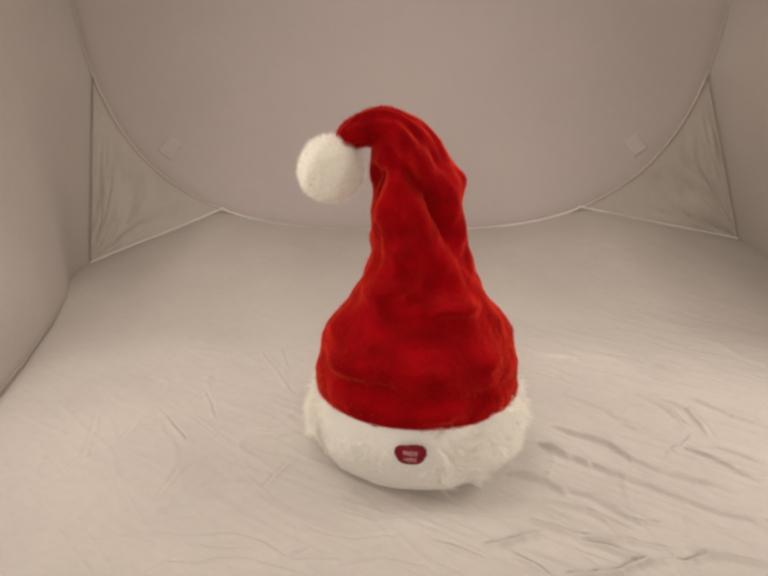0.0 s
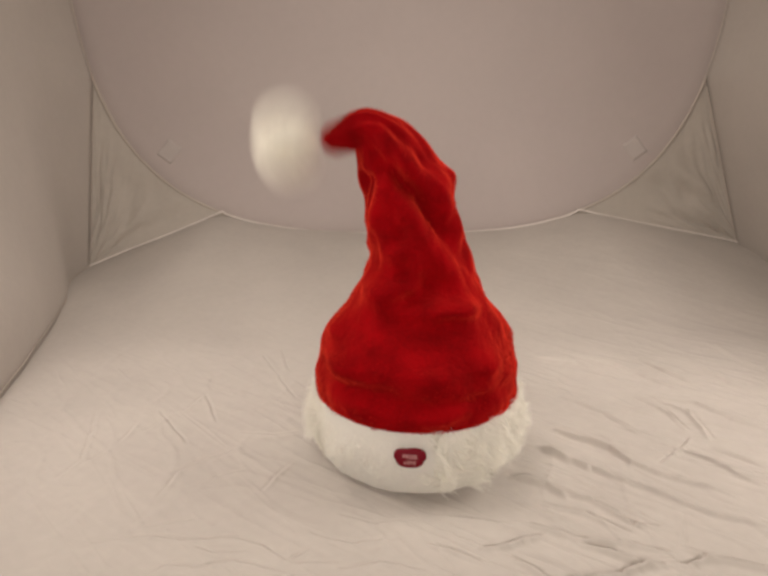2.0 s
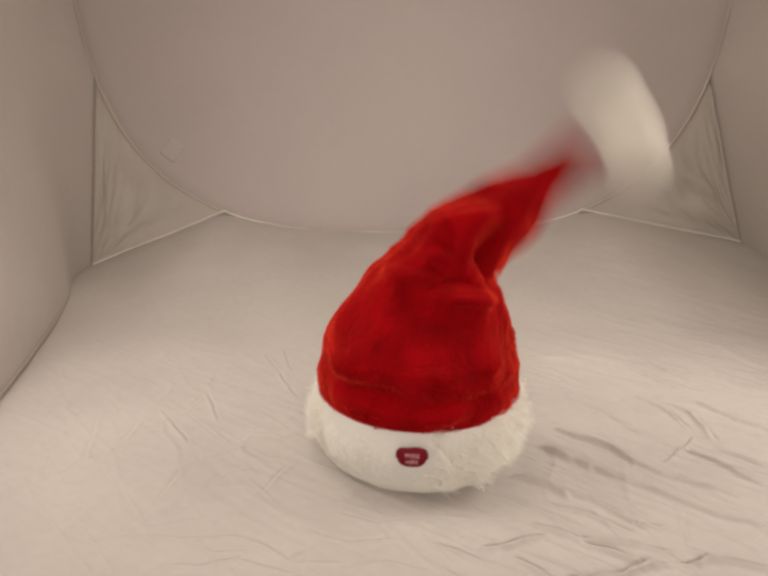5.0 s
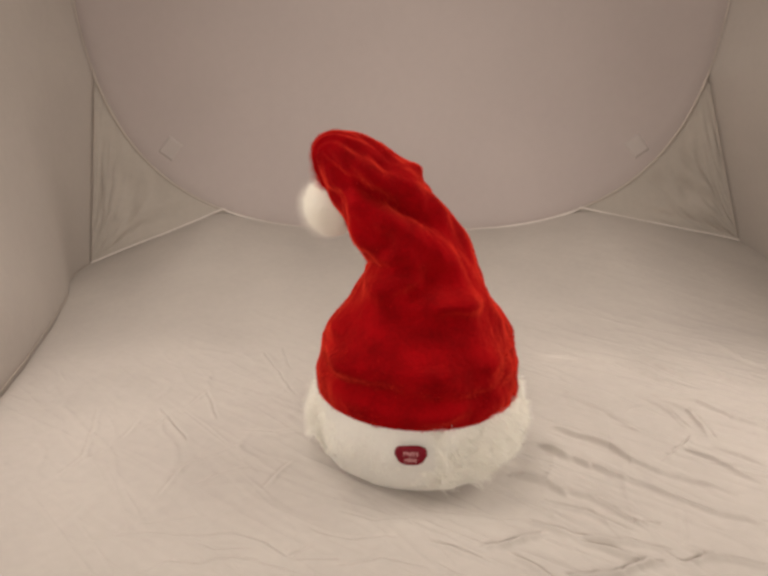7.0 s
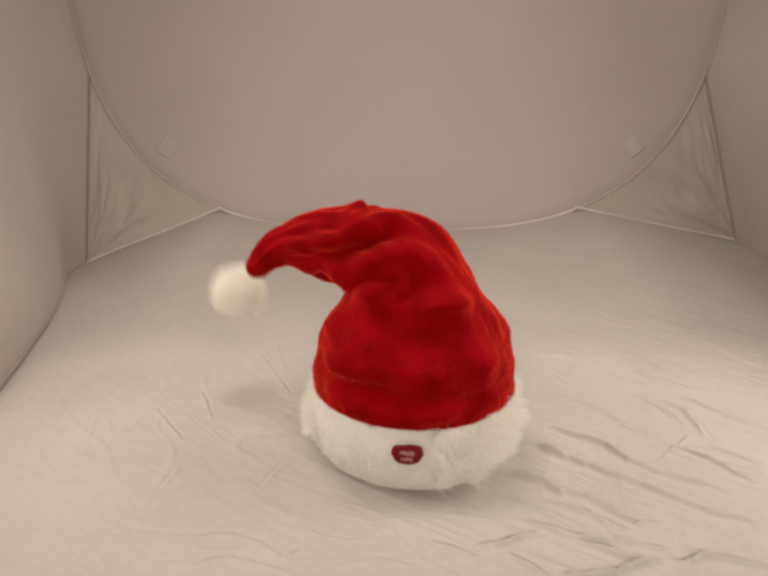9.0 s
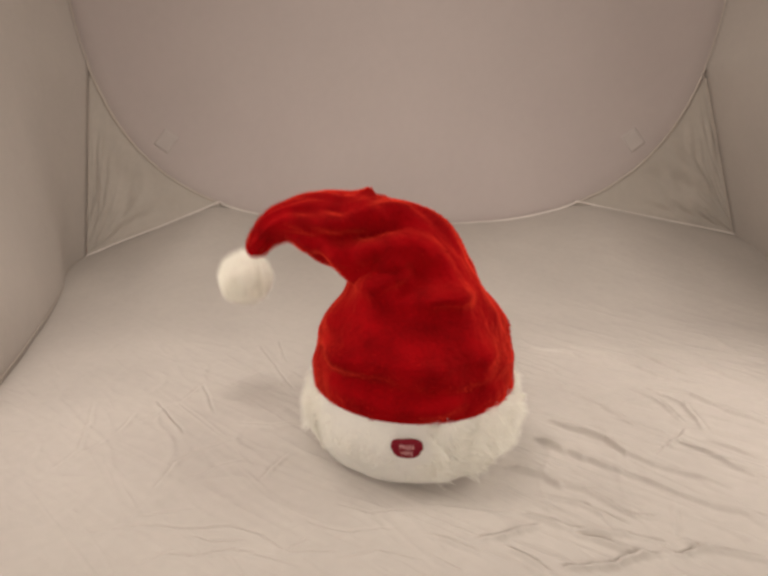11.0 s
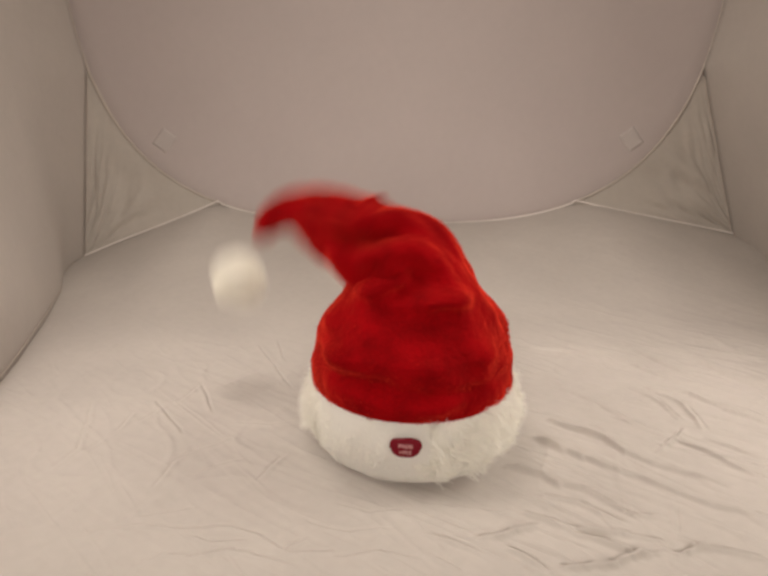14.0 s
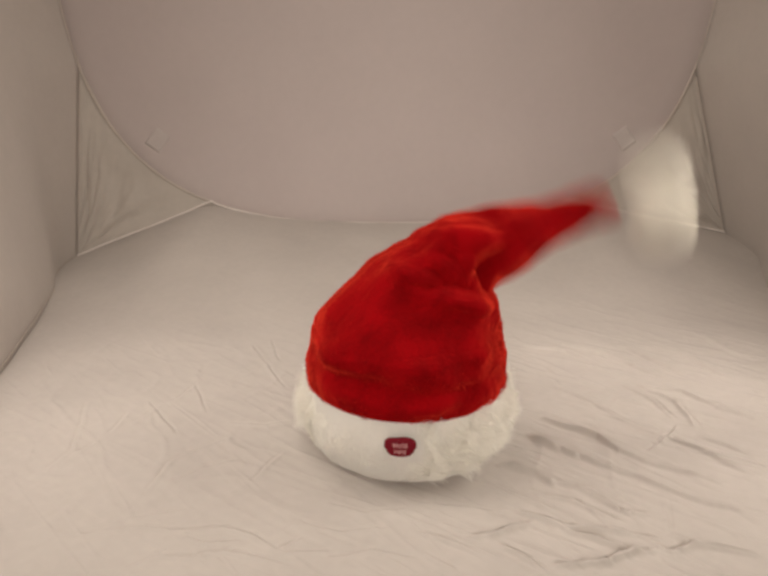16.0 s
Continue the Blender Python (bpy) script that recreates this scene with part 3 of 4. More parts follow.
v, f = lathe([(0.0275 * math.cos(b), 0.0275 * math.sin(b)) for b in steps(-1.5, 1.5, 24)], lambda a, z, k: 0.0045 * noise.noise(Vector((math.cos(a) * 1.6, math.sin(a) * 1.6, z * 45))), 40)


def fluff(p, n):
    q = p * 110
    return (n + 0.9 * Vector((noise.noise(q), noise.noise(q + Vector((5, 5, 5))), noise.noise(q + Vector((9, 1, 4))))) + Vector((random.gauss(0, 0.25), random.gauss(0, 0.25), random.gauss(0, 0.25)))).normalized()


blades(v, f, spots_on(v, f, 9000), 0.0062, 0.0003, fluff)
pompom = part("pompom", mesh_from("pompom", v, f, WHITE_FUR), hat, "fluffy white fur pompom")

# ---- how the cone bends: from the shoulder of the hat to the pompom, five points (x, z) in the hat's upright plane ----
FOOT = (0.0, 0.125)
BENDS = []
BEHIND = {}


def bend(t, *xz, behind=0.0):
    """Note the bend at t as five links: the turn from upright and the length of each."""
    points = [FOOT] + [(xz[i], xz[i + 1]) for i in range(0, 10, 2)]
    links = []
    for i, (p, q) in enumerate(zip(points, points[1:])):
        turn = math.atan2(q[0] - p[0], q[1] - p[1])
        if BENDS:
            old = BENDS[-1][1][i][0]
            while turn - old > math.pi:
                turn -= 2 * math.pi
            while turn - old < -math.pi:
                turn += 2 * math.pi
        links.append((turn, math.hypot(q[0] - p[0], q[1] - p[1])))
    BENDS.append((t, links))
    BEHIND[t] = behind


bend(0, -0.001, 0.195, -0.004, 0.265, -0.027, 0.321, -0.066, 0.316, -0.085, 0.287)
bend(0.5, -0.001, 0.197, -0.004, 0.266, -0.027, 0.323, -0.066, 0.316, -0.085, 0.288)
bend(1, -0.000, 0.197, -0.003, 0.267, -0.026, 0.324, -0.065, 0.317, -0.084, 0.288)
bend(1.4, 0.000, 0.198, -0.002, 0.268, -0.025, 0.323, -0.064, 0.318, -0.083, 0.289)
bend(1.5, 0.000, 0.198, -0.003, 0.268, -0.025, 0.323, -0.060, 0.316, -0.085, 0.296)
bend(1.6, 0.033, 0.201, 0.085, 0.240, 0.125, 0.283, 0.113, 0.311, 0.086, 0.339)
bend(1.7, 0.029, 0.183, 0.088, 0.187, 0.150, 0.164, 0.178, 0.136, 0.228, 0.108)
bend(1.8, 0.032, 0.198, 0.077, 0.240, 0.125, 0.278, 0.149, 0.249, 0.138, 0.210)
bend(1.9, 0.005, 0.204, 0.010, 0.266, 0.000, 0.328, 0.005, 0.361, 0.043, 0.372)
bend(2, -0.001, 0.198, -0.012, 0.265, -0.043, 0.322, -0.081, 0.316, -0.126, 0.312)
bend(2.1, 0.002, 0.204, 0.003, 0.273, -0.017, 0.332, -0.031, 0.301, -0.044, 0.266)
bend(2.2, -0.000, 0.200, -0.007, 0.268, -0.034, 0.324, -0.057, 0.301, -0.085, 0.271)
bend(2.3, -0.002, 0.197, -0.006, 0.267, -0.029, 0.326, -0.068, 0.323, -0.099, 0.313)
bend(2.4, -0.002, 0.197, -0.005, 0.266, -0.028, 0.323, -0.067, 0.323, -0.096, 0.318)
bend(2.5, -0.002, 0.196, -0.005, 0.266, -0.028, 0.323, -0.067, 0.317, -0.094, 0.294)
bend(2.6, -0.003, 0.196, -0.005, 0.266, -0.028, 0.323, -0.063, 0.312, -0.083, 0.279)
bend(2.8, -0.003, 0.196, -0.005, 0.265, -0.028, 0.322, -0.067, 0.317, -0.093, 0.292)
bend(3, -0.003, 0.195, -0.005, 0.265, -0.029, 0.322, -0.068, 0.316, -0.088, 0.286)
bend(3.2, -0.003, 0.195, -0.005, 0.265, -0.028, 0.322, -0.067, 0.316, -0.089, 0.289)
bend(3.3, 0.015, 0.202, 0.045, 0.256, 0.078, 0.306, 0.049, 0.330, -0.009, 0.327)
bend(3.4, 0.030, 0.186, 0.092, 0.193, 0.151, 0.202, 0.198, 0.205, 0.247, 0.213)
bend(3.5, 0.030, 0.186, 0.100, 0.184, 0.155, 0.181, 0.166, 0.152, 0.160, 0.122)
bend(3.6, 0.030, 0.205, 0.067, 0.257, 0.092, 0.303, 0.118, 0.327, 0.164, 0.331)
bend(3.7, -0.003, 0.202, -0.031, 0.264, -0.069, 0.301, -0.096, 0.340, -0.129, 0.376)
bend(3.8, -0.021, 0.197, -0.071, 0.200, -0.127, 0.196, -0.161, 0.178, -0.186, 0.144)
bend(3.9, -0.021, 0.192, -0.071, 0.189, -0.128, 0.177, -0.145, 0.151, -0.127, 0.112)
bend(4, -0.021, 0.193, -0.071, 0.190, -0.124, 0.177, -0.155, 0.156, -0.184, 0.140)
bend(4.1, -0.021, 0.193, -0.071, 0.189, -0.124, 0.179, -0.162, 0.164, -0.196, 0.156)
bend(4.2, -0.021, 0.193, -0.071, 0.189, -0.125, 0.177, -0.145, 0.152, -0.170, 0.121)
bend(4.3, -0.021, 0.193, -0.071, 0.189, -0.125, 0.177, -0.145, 0.152, -0.170, 0.121)
bend(4.7, -0.021, 0.193, -0.071, 0.190, -0.124, 0.177, -0.155, 0.156, -0.184, 0.140)
bend(4.8, -0.018, 0.203, -0.063, 0.225, -0.114, 0.246, -0.146, 0.233, -0.170, 0.200)
bend(4.9, -0.001, 0.203, -0.007, 0.268, -0.036, 0.318, -0.071, 0.334, -0.121, 0.334)
bend(5, 0.025, 0.203, 0.082, 0.248, 0.122, 0.282, 0.152, 0.304, 0.188, 0.323)
bend(5.1, 0.026, 0.192, 0.084, 0.216, 0.141, 0.231, 0.148, 0.203, 0.139, 0.172)
bend(5.2, 0.029, 0.195, 0.072, 0.246, 0.111, 0.293, 0.145, 0.307, 0.195, 0.297)
bend(5.3, 0.005, 0.195, -0.015, 0.257, -0.044, 0.301, -0.067, 0.346, -0.090, 0.381)
bend(5.4, -0.001, 0.198, -0.052, 0.234, -0.115, 0.257, -0.150, 0.235, -0.183, 0.210)
bend(5.5, -0.012, 0.192, -0.063, 0.207, -0.121, 0.224, -0.143, 0.195, -0.124, 0.157)
bend(5.6, -0.012, 0.196, -0.058, 0.215, -0.123, 0.230, -0.157, 0.204, -0.179, 0.169)
bend(5.7, -0.012, 0.196, -0.058, 0.215, -0.112, 0.227, -0.156, 0.221, -0.188, 0.219)
bend(5.8, -0.012, 0.196, -0.058, 0.216, -0.116, 0.229, -0.156, 0.217, -0.189, 0.205)
bend(6, -0.011, 0.196, -0.057, 0.216, -0.122, 0.231, -0.156, 0.202, -0.167, 0.165)
bend(6.3, -0.018, 0.203, -0.063, 0.215, -0.121, 0.237, -0.154, 0.216, -0.173, 0.181)
bend(6.4, -0.018, 0.203, -0.063, 0.225, -0.114, 0.246, -0.146, 0.233, -0.170, 0.200)
bend(6.5, -0.001, 0.203, -0.007, 0.268, -0.036, 0.318, -0.071, 0.334, -0.121, 0.334)
bend(6.6, 0.025, 0.203, 0.082, 0.248, 0.122, 0.282, 0.152, 0.304, 0.188, 0.323)
bend(6.7, 0.026, 0.192, 0.084, 0.216, 0.141, 0.231, 0.148, 0.203, 0.139, 0.172)
bend(6.8, 0.015, 0.205, 0.017, 0.261, 0.026, 0.317, 0.053, 0.336, 0.113, 0.345)
bend(6.9, -0.002, 0.202, -0.033, 0.267, -0.066, 0.307, -0.095, 0.341, -0.140, 0.345)
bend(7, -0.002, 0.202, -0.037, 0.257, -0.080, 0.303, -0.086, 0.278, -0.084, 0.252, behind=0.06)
bend(7.1, -0.002, 0.202, -0.037, 0.264, -0.071, 0.307, -0.090, 0.292, -0.112, 0.264)
bend(7.2, -0.002, 0.202, -0.045, 0.264, -0.079, 0.304, -0.113, 0.303, -0.147, 0.282)
bend(7.3, -0.002, 0.202, -0.042, 0.264, -0.068, 0.307, -0.099, 0.315, -0.130, 0.310)
bend(7.4, -0.002, 0.202, -0.042, 0.264, -0.075, 0.306, -0.107, 0.306, -0.139, 0.292)
bend(7.5, -0.002, 0.202, -0.041, 0.264, -0.075, 0.307, -0.108, 0.295, -0.133, 0.261)
bend(7.6, -0.001, 0.201, -0.041, 0.264, -0.075, 0.307, -0.106, 0.292, -0.126, 0.258)
bend(7.7, -0.001, 0.201, -0.041, 0.263, -0.074, 0.307, -0.107, 0.297, -0.135, 0.269)
bend(7.8, -0.001, 0.201, -0.040, 0.263, -0.074, 0.307, -0.106, 0.298, -0.136, 0.272)
bend(7.9, -0.000, 0.201, -0.040, 0.263, -0.074, 0.306, -0.106, 0.294, -0.132, 0.263)
bend(8, 0.000, 0.201, -0.014, 0.266, -0.031, 0.316, -0.066, 0.319, -0.097, 0.299)
bend(8.1, 0.026, 0.201, 0.077, 0.249, 0.114, 0.295, 0.118, 0.322, 0.116, 0.341)
bend(8.2, 0.031, 0.183, 0.089, 0.184, 0.152, 0.158, 0.180, 0.128, 0.226, 0.088)
bend(8.3, 0.029, 0.195, 0.079, 0.237, 0.134, 0.269, 0.168, 0.242, 0.213, 0.212)
bend(8.4, 0.010, 0.204, 0.008, 0.270, 0.000, 0.329, -0.006, 0.365, -0.017, 0.396)
bend(8.5, -0.005, 0.202, -0.049, 0.233, -0.103, 0.260, -0.148, 0.276, -0.205, 0.284)
bend(8.6, -0.013, 0.198, -0.064, 0.205, -0.122, 0.217, -0.141, 0.191, -0.125, 0.147)
bend(8.7, -0.013, 0.195, -0.059, 0.208, -0.125, 0.214, -0.150, 0.188, -0.144, 0.141)
bend(8.8, -0.013, 0.195, -0.059, 0.208, -0.114, 0.213, -0.158, 0.201, -0.187, 0.190)
bend(8.9, -0.014, 0.195, -0.059, 0.208, -0.114, 0.216, -0.158, 0.211, -0.192, 0.208)
bend(9, -0.014, 0.195, -0.059, 0.209, -0.125, 0.214, -0.156, 0.191, -0.177, 0.166)
bend(9.1, -0.014, 0.195, -0.059, 0.208, -0.125, 0.214, -0.152, 0.180, -0.156, 0.137)
bend(9.2, -0.014, 0.194, -0.059, 0.208, -0.125, 0.214, -0.153, 0.191, -0.172, 0.158)
bend(9.3, -0.011, 0.196, -0.057, 0.216, -0.122, 0.231, -0.156, 0.202, -0.167, 0.165)
bend(9.5, -0.014, 0.194, -0.059, 0.208, -0.125, 0.214, -0.153, 0.191, -0.172, 0.158)
bend(9.6, 0.000, 0.197, -0.050, 0.251, -0.098, 0.284, -0.131, 0.280, -0.167, 0.248)
bend(9.7, 0.018, 0.197, 0.035, 0.256, 0.043, 0.301, 0.031, 0.341, 0.006, 0.373)
bend(9.8, 0.035, 0.186, 0.092, 0.198, 0.151, 0.203, 0.196, 0.203, 0.248, 0.204)
bend(9.9, 0.035, 0.186, 0.097, 0.201, 0.155, 0.215, 0.158, 0.188, 0.131, 0.150)
bend(10, 0.020, 0.200, 0.026, 0.262, 0.043, 0.312, 0.074, 0.328, 0.131, 0.313)
bend(10.1, 0.005, 0.195, -0.015, 0.257, -0.044, 0.301, -0.067, 0.346, -0.090, 0.381)
bend(10.2, -0.001, 0.198, -0.052, 0.234, -0.115, 0.257, -0.150, 0.235, -0.183, 0.210)
bend(10.3, -0.012, 0.192, -0.063, 0.207, -0.121, 0.224, -0.143, 0.195, -0.124, 0.157)
bend(10.4, -0.012, 0.196, -0.058, 0.215, -0.123, 0.230, -0.157, 0.204, -0.179, 0.169)
bend(10.5, -0.012, 0.196, -0.058, 0.215, -0.112, 0.227, -0.156, 0.221, -0.188, 0.219)
bend(10.6, -0.012, 0.196, -0.058, 0.216, -0.116, 0.229, -0.156, 0.217, -0.189, 0.205)
bend(10.8, -0.011, 0.196, -0.057, 0.216, -0.122, 0.231, -0.156, 0.202, -0.167, 0.165)
bend(11, -0.010, 0.197, -0.056, 0.216, -0.122, 0.231, -0.155, 0.205, -0.169, 0.174)
bend(11.1, 0.000, 0.197, -0.050, 0.251, -0.098, 0.284, -0.131, 0.280, -0.167, 0.248)
bend(11.2, 0.018, 0.197, 0.035, 0.256, 0.043, 0.301, 0.031, 0.341, 0.006, 0.373)
bend(11.3, 0.032, 0.184, 0.088, 0.212, 0.145, 0.241, 0.176, 0.258, 0.216, 0.280)
bend(11.4, 0.032, 0.179, 0.095, 0.186, 0.151, 0.175, 0.162, 0.143, 0.143, 0.102)
bend(11.5, 0.029, 0.195, 0.072, 0.246, 0.111, 0.293, 0.145, 0.307, 0.195, 0.297)
bend(11.6, 0.005, 0.195, -0.015, 0.257, -0.044, 0.301, -0.067, 0.346, -0.090, 0.381)
bend(11.7, -0.001, 0.198, -0.052, 0.234, -0.115, 0.257, -0.150, 0.235, -0.183, 0.210)
bend(11.8, -0.012, 0.192, -0.063, 0.207, -0.121, 0.224, -0.143, 0.195, -0.124, 0.157)
bend(11.9, -0.012, 0.196, -0.058, 0.215, -0.123, 0.230, -0.157, 0.204, -0.179, 0.169)
bend(12, -0.012, 0.196, -0.058, 0.215, -0.112, 0.227, -0.156, 0.221, -0.188, 0.219)
bend(12.1, -0.012, 0.196, -0.058, 0.216, -0.116, 0.229, -0.156, 0.217, -0.189, 0.205)
bend(12.2, -0.012, 0.196, -0.057, 0.216, -0.120, 0.230, -0.153, 0.202, -0.165, 0.161)
bend(12.3, -0.011, 0.196, -0.057, 0.216, -0.122, 0.231, -0.156, 0.202, -0.167, 0.165)
bend(12.4, -0.011, 0.196, -0.057, 0.216, -0.122, 0.231, -0.158, 0.207, -0.185, 0.190)
bend(12.5, -0.011, 0.197, -0.056, 0.216, -0.122, 0.231, -0.156, 0.205, -0.176, 0.186)
bend(12.6, -0.010, 0.197, -0.056, 0.216, -0.122, 0.231, -0.155, 0.205, -0.169, 0.174)
bend(12.7, 0.000, 0.197, -0.050, 0.251, -0.098, 0.284, -0.131, 0.280, -0.167, 0.248)
bend(12.8, 0.018, 0.197, 0.035, 0.256, 0.043, 0.301, 0.031, 0.341, 0.006, 0.373)
bend(12.9, 0.035, 0.186, 0.092, 0.198, 0.151, 0.203, 0.196, 0.203, 0.248, 0.204)
bend(13, 0.035, 0.186, 0.097, 0.201, 0.155, 0.215, 0.158, 0.188, 0.131, 0.150)
bend(13.1, 0.020, 0.200, 0.026, 0.262, 0.043, 0.312, 0.074, 0.328, 0.131, 0.313)
bend(13.2, 0.005, 0.196, -0.031, 0.251, -0.076, 0.281, -0.118, 0.307, -0.170, 0.322)
bend(13.3, -0.013, 0.186, -0.066, 0.182, -0.124, 0.163, -0.148, 0.136, -0.142, 0.096)
bend(13.4, -0.013, 0.186, -0.067, 0.182, -0.124, 0.163, -0.159, 0.133, -0.185, 0.109)
bend(13.5, -0.013, 0.186, -0.067, 0.182, -0.121, 0.167, -0.162, 0.159, -0.192, 0.154)
bend(13.6, -0.013, 0.185, -0.067, 0.182, -0.121, 0.166, -0.153, 0.144, -0.178, 0.121)
bend(13.7, -0.014, 0.185, -0.067, 0.182, -0.122, 0.166, -0.138, 0.132, -0.134, 0.092)
bend(13.8, -0.014, 0.185, -0.068, 0.181, -0.122, 0.165, -0.139, 0.132, -0.144, 0.091)
bend(13.9, -0.014, 0.184, -0.068, 0.181, -0.123, 0.165, -0.149, 0.143, -0.165, 0.115)
bend(14, -0.010, 0.191, -0.053, 0.211, -0.111, 0.241, -0.145, 0.224, -0.174, 0.172)
bend(14.1, 0.004, 0.194, -0.011, 0.257, -0.036, 0.307, -0.077, 0.336, -0.143, 0.340)
bend(14.2, 0.021, 0.197, 0.051, 0.254, 0.076, 0.306, 0.104, 0.337, 0.158, 0.345)
bend(14.3, 0.033, 0.184, 0.090, 0.201, 0.153, 0.215, 0.151, 0.185, 0.120, 0.146)
bend(14.4, 0.034, 0.178, 0.096, 0.184, 0.153, 0.169, 0.174, 0.133, 0.199, 0.100)
bend(14.5, 0.034, 0.174, 0.099, 0.179, 0.151, 0.192, 0.191, 0.204, 0.223, 0.231)
bend(14.6, 0.034, 0.177, 0.096, 0.189, 0.151, 0.193, 0.191, 0.194, 0.232, 0.197)
bend(14.7, 0.034, 0.178, 0.096, 0.189, 0.156, 0.184, 0.173, 0.162, 0.180, 0.133)
bend(14.8, 0.033, 0.178, 0.096, 0.189, 0.150, 0.195, 0.181, 0.189, 0.210, 0.162)
bend(14.9, 0.033, 0.178, 0.095, 0.192, 0.149, 0.204, 0.180, 0.185, 0.203, 0.146)
bend(15, 0.031, 0.180, 0.091, 0.197, 0.145, 0.209, 0.163, 0.187, 0.156, 0.151)
bend(15.1, 0.034, 0.178, 0.095, 0.195, 0.150, 0.205, 0.172, 0.174, 0.183, 0.134)
bend(15.2, 0.034, 0.178, 0.096, 0.196, 0.157, 0.205, 0.196, 0.182, 0.228, 0.147)
bend(15.3, 0.034, 0.178, 0.096, 0.194, 0.152, 0.205, 0.174, 0.166, 0.189, 0.137)
bend(15.4, 0.035, 0.179, 0.097, 0.193, 0.153, 0.201, 0.162, 0.166, 0.170, 0.121)
bend(15.5, 0.035, 0.179, 0.097, 0.187, 0.157, 0.185, 0.181, 0.159, 0.214, 0.121)
bend(15.6, 0.034, 0.194, 0.075, 0.245, 0.111, 0.288, 0.145, 0.274, 0.164, 0.243)
bend(15.7, 0.009, 0.194, -0.008, 0.254, -0.030, 0.304, -0.044, 0.345, -0.059, 0.381)
bend(15.8, 0.007, 0.194, -0.033, 0.254, -0.071, 0.296, -0.102, 0.301, -0.142, 0.279)
bend(15.9, 0.020, 0.197, 0.044, 0.254, 0.068, 0.299, 0.036, 0.323, -0.030, 0.332)
bend(16, 0.039, 0.186, 0.096, 0.211, 0.153, 0.235, 0.188, 0.245, 0.244, 0.245)
bend(16.1, 0.034, 0.182, 0.098, 0.185, 0.157, 0.180, 0.185, 0.155, 0.205, 0.110)


def links_at(t):
    k = 0
    while k < len(BENDS) - 2 and BENDS[k + 1][0] <= t:
        k += 1
    (t0, a), (t1, b) = BENDS[k], BENDS[k + 1]
    f = min(1.0, max(0.0, (t - t0) / (t1 - t0)))
    before, after = BENDS[max(k - 1, 0)], BENDS[min(k + 2, len(BENDS) - 1)]
    out = []
    for i in range(5):
        pair = []
        for j in (0, 1):
            m0 = (b[i][j] - before[1][i][j]) / max(t1 - before[0], 1e-6) * (t1 - t0) if k > 0 else 0.0
            m1 = (after[1][i][j] - a[i][j]) / max(after[0] - t0, 1e-6) * (t1 - t0)
            if t1 - t0 > 0.15:
                m0 = m1 = 0.0
            p, q = a[i][j], b[i][j]
            pair.append((2 * f ** 3 - 3 * f * f + 1) * p + (f ** 3 - 2 * f * f + f) * m0 + (3 * f * f - 2 * f ** 3) * q + (f ** 3 - f * f) * m1)
        out.append(pair)
    return out


def spine(t):
    points = [(0.0, 0.06), FOOT]
    for turn, length in links_at(t):
        x, z = points[-1]
        points.append((x + length * math.sin(turn), z + length * math.cos(turn)))
    return points


def slack(u, k):
    """Where the piece u lies on the spine: bent to the right by k, the wide pieces sink together and the narrow ones spread."""
    for (a, p), (b, q) in zip(((0, 0), (0.5, 0.65), (2.0, 1.35)), ((0.5, 0.65), (2.0, 1.35), (4.0, 4.0))):
        if u <= b:
            return u + k * (p + (q - p) * (u - a) / (b - a) - u)
    return u


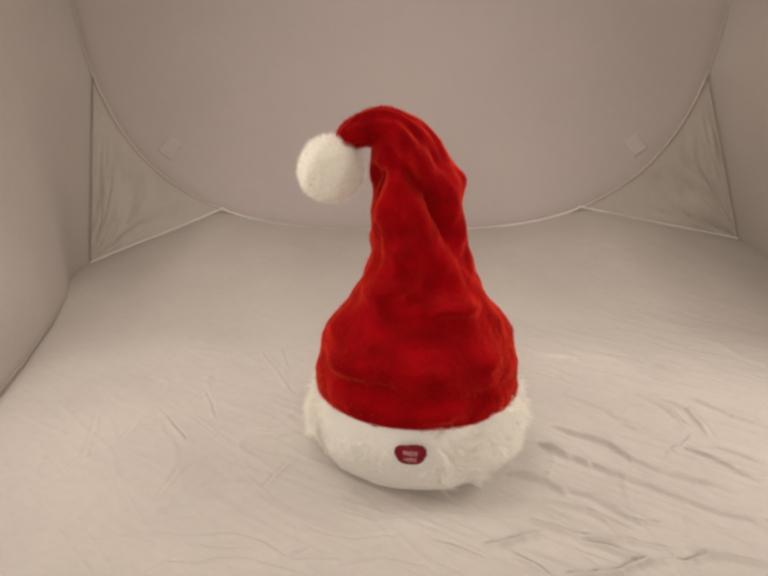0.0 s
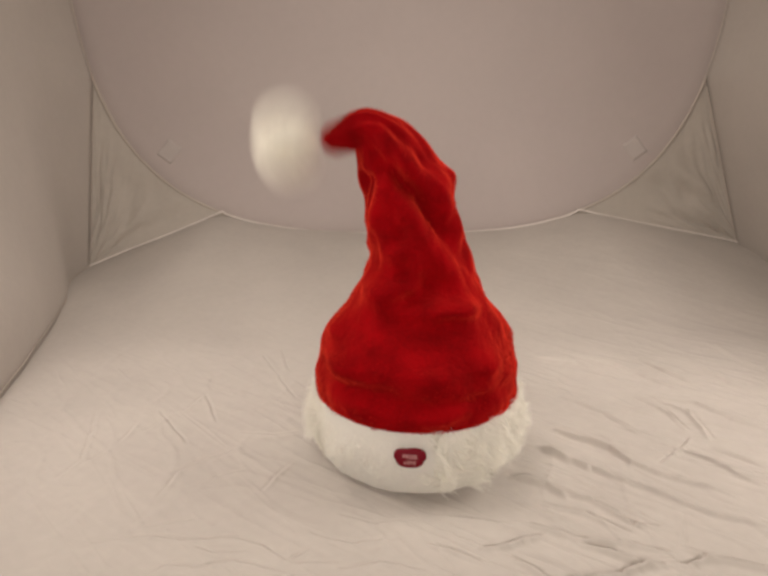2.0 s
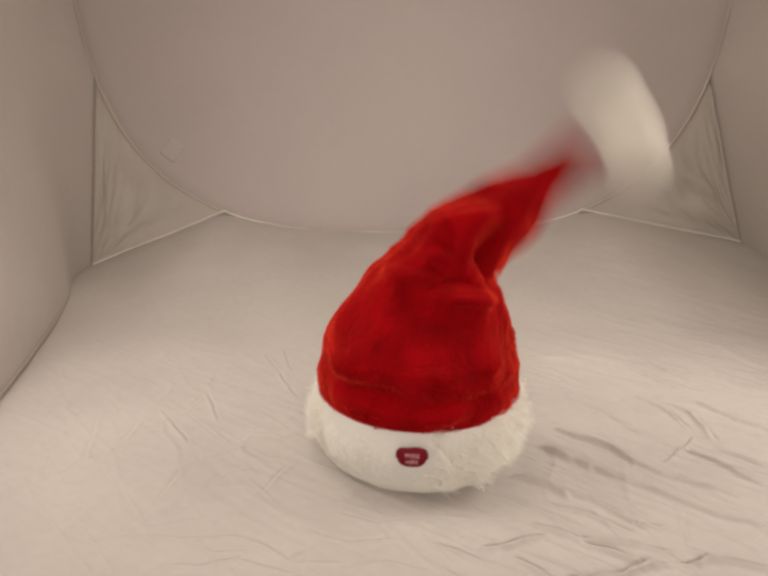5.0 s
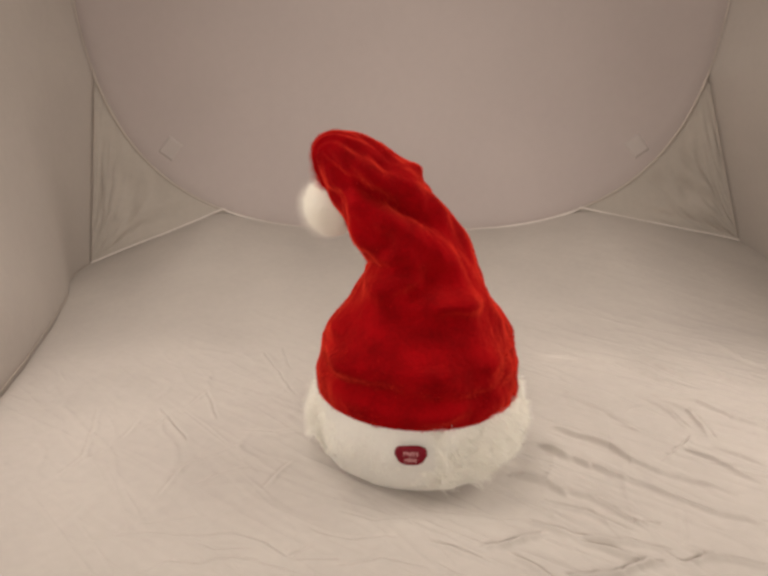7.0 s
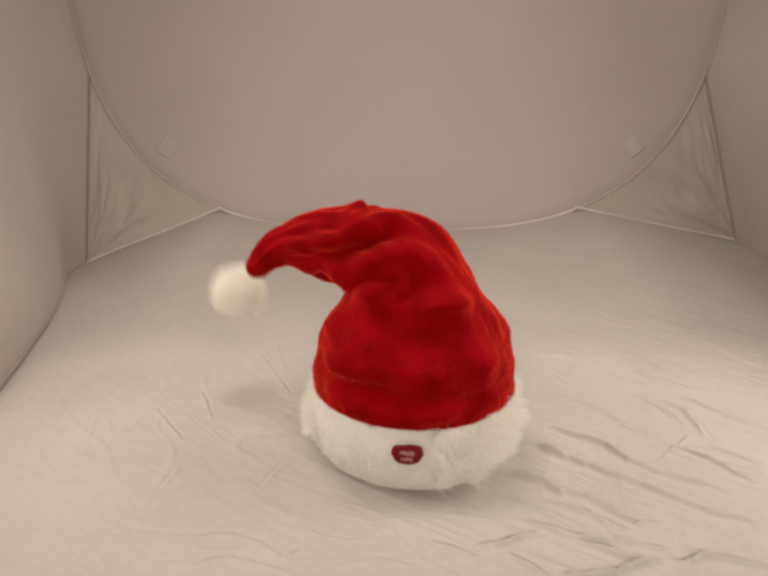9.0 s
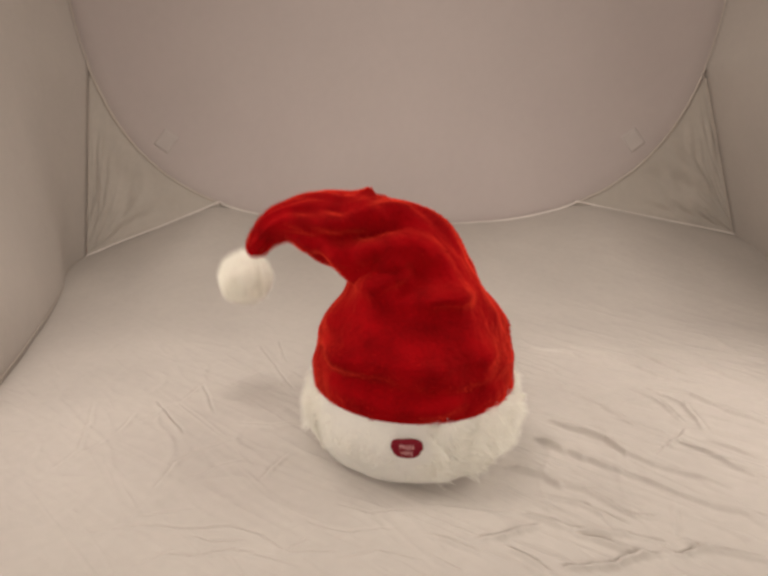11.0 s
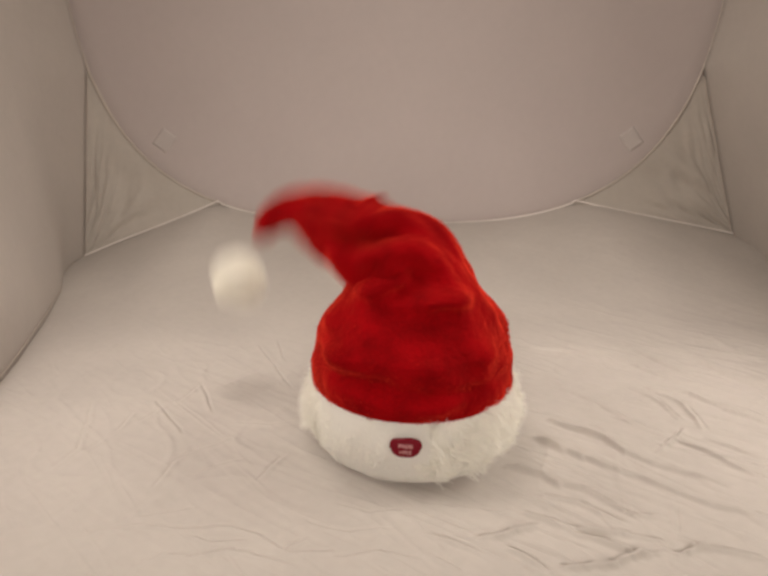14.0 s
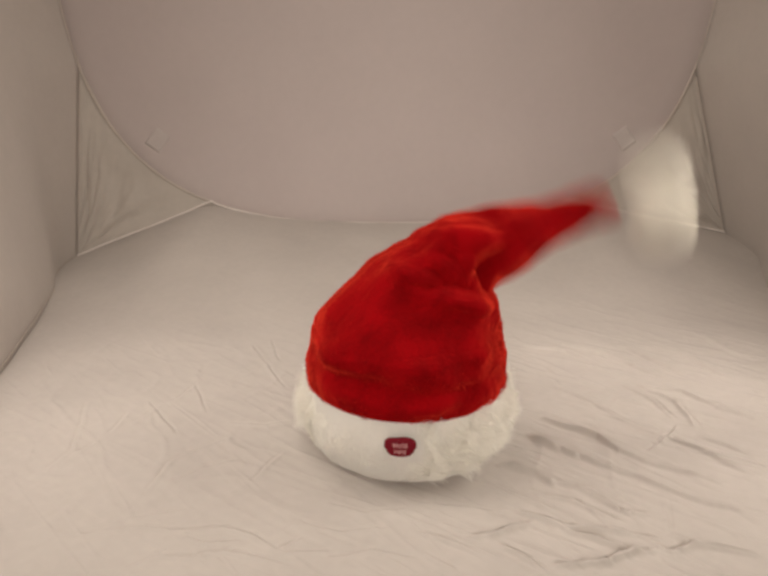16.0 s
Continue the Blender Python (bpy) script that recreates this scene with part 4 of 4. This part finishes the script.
def on_spine(points, u):
    """Place and turn at u: 0 is the foot, 4 the end of the cone."""
    k = min(int(u), 3)
    f = u - k
    p, q, r, s = points[k:k + 4]
    place = [0.5 * (2 * b + (c - a) * f + (2 * a - 5 * b + 4 * c - d) * f * f + (3 * b - a - 3 * c + d) * f ** 3) for a, b, c, d in zip(p, q, r, s)]
    way = [0.5 * ((c - a) + 2 * (2 * a - 5 * b + 4 * c - d) * f + 3 * (3 * b - a - 3 * c + d) * f * f) for a, b, c, d in zip(p, q, r, s)]
    return place, math.atan2(way[0], way[1])


def motions():
    times = []
    for (t0, a), (t1, b) in zip(BENDS, BENDS[1:]):
        if t1 > 16.0:
            break
        times.append(t0)
        if max(abs(p[0] - q[0]) for p, q in zip(a, b)) > 0.3:
            times += [t0 + (t1 - t0) / 3, t0 + (t1 - t0) * 2 / 3]
    times.append(16.0)
    times += [16.0 + 1 / 30, 16.0 + 2 / 30]
    lines = [(t, spine(t)) for t in times]
    right = [smooth(0.2, 1.0, links_at(t)[1][0]) for t in times]
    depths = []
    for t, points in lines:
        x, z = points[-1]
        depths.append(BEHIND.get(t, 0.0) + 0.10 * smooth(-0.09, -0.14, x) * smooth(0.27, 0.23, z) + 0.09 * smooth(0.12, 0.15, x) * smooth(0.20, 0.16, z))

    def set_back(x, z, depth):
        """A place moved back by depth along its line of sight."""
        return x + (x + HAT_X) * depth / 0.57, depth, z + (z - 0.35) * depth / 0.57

    for u, lobe in lobes:
        rows = []
        for (t, points), k, depth in zip(lines, right, depths):
            s = slack(u, k)
            (x, z), turn = on_spine(points, s)
            turn *= 0.12 + 0.88 * smooth(0.1, 1.5, s)
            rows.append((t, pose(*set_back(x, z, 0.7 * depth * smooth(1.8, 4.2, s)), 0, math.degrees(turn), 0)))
        walk(lobe, rows)
    rows = []
    for (t, points), depth in zip(lines, depths):
        (x0, z0), (x, z) = points[-2], points[-1]
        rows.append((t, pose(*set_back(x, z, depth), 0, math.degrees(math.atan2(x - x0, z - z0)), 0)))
    walk(pompom, rows)


motions()
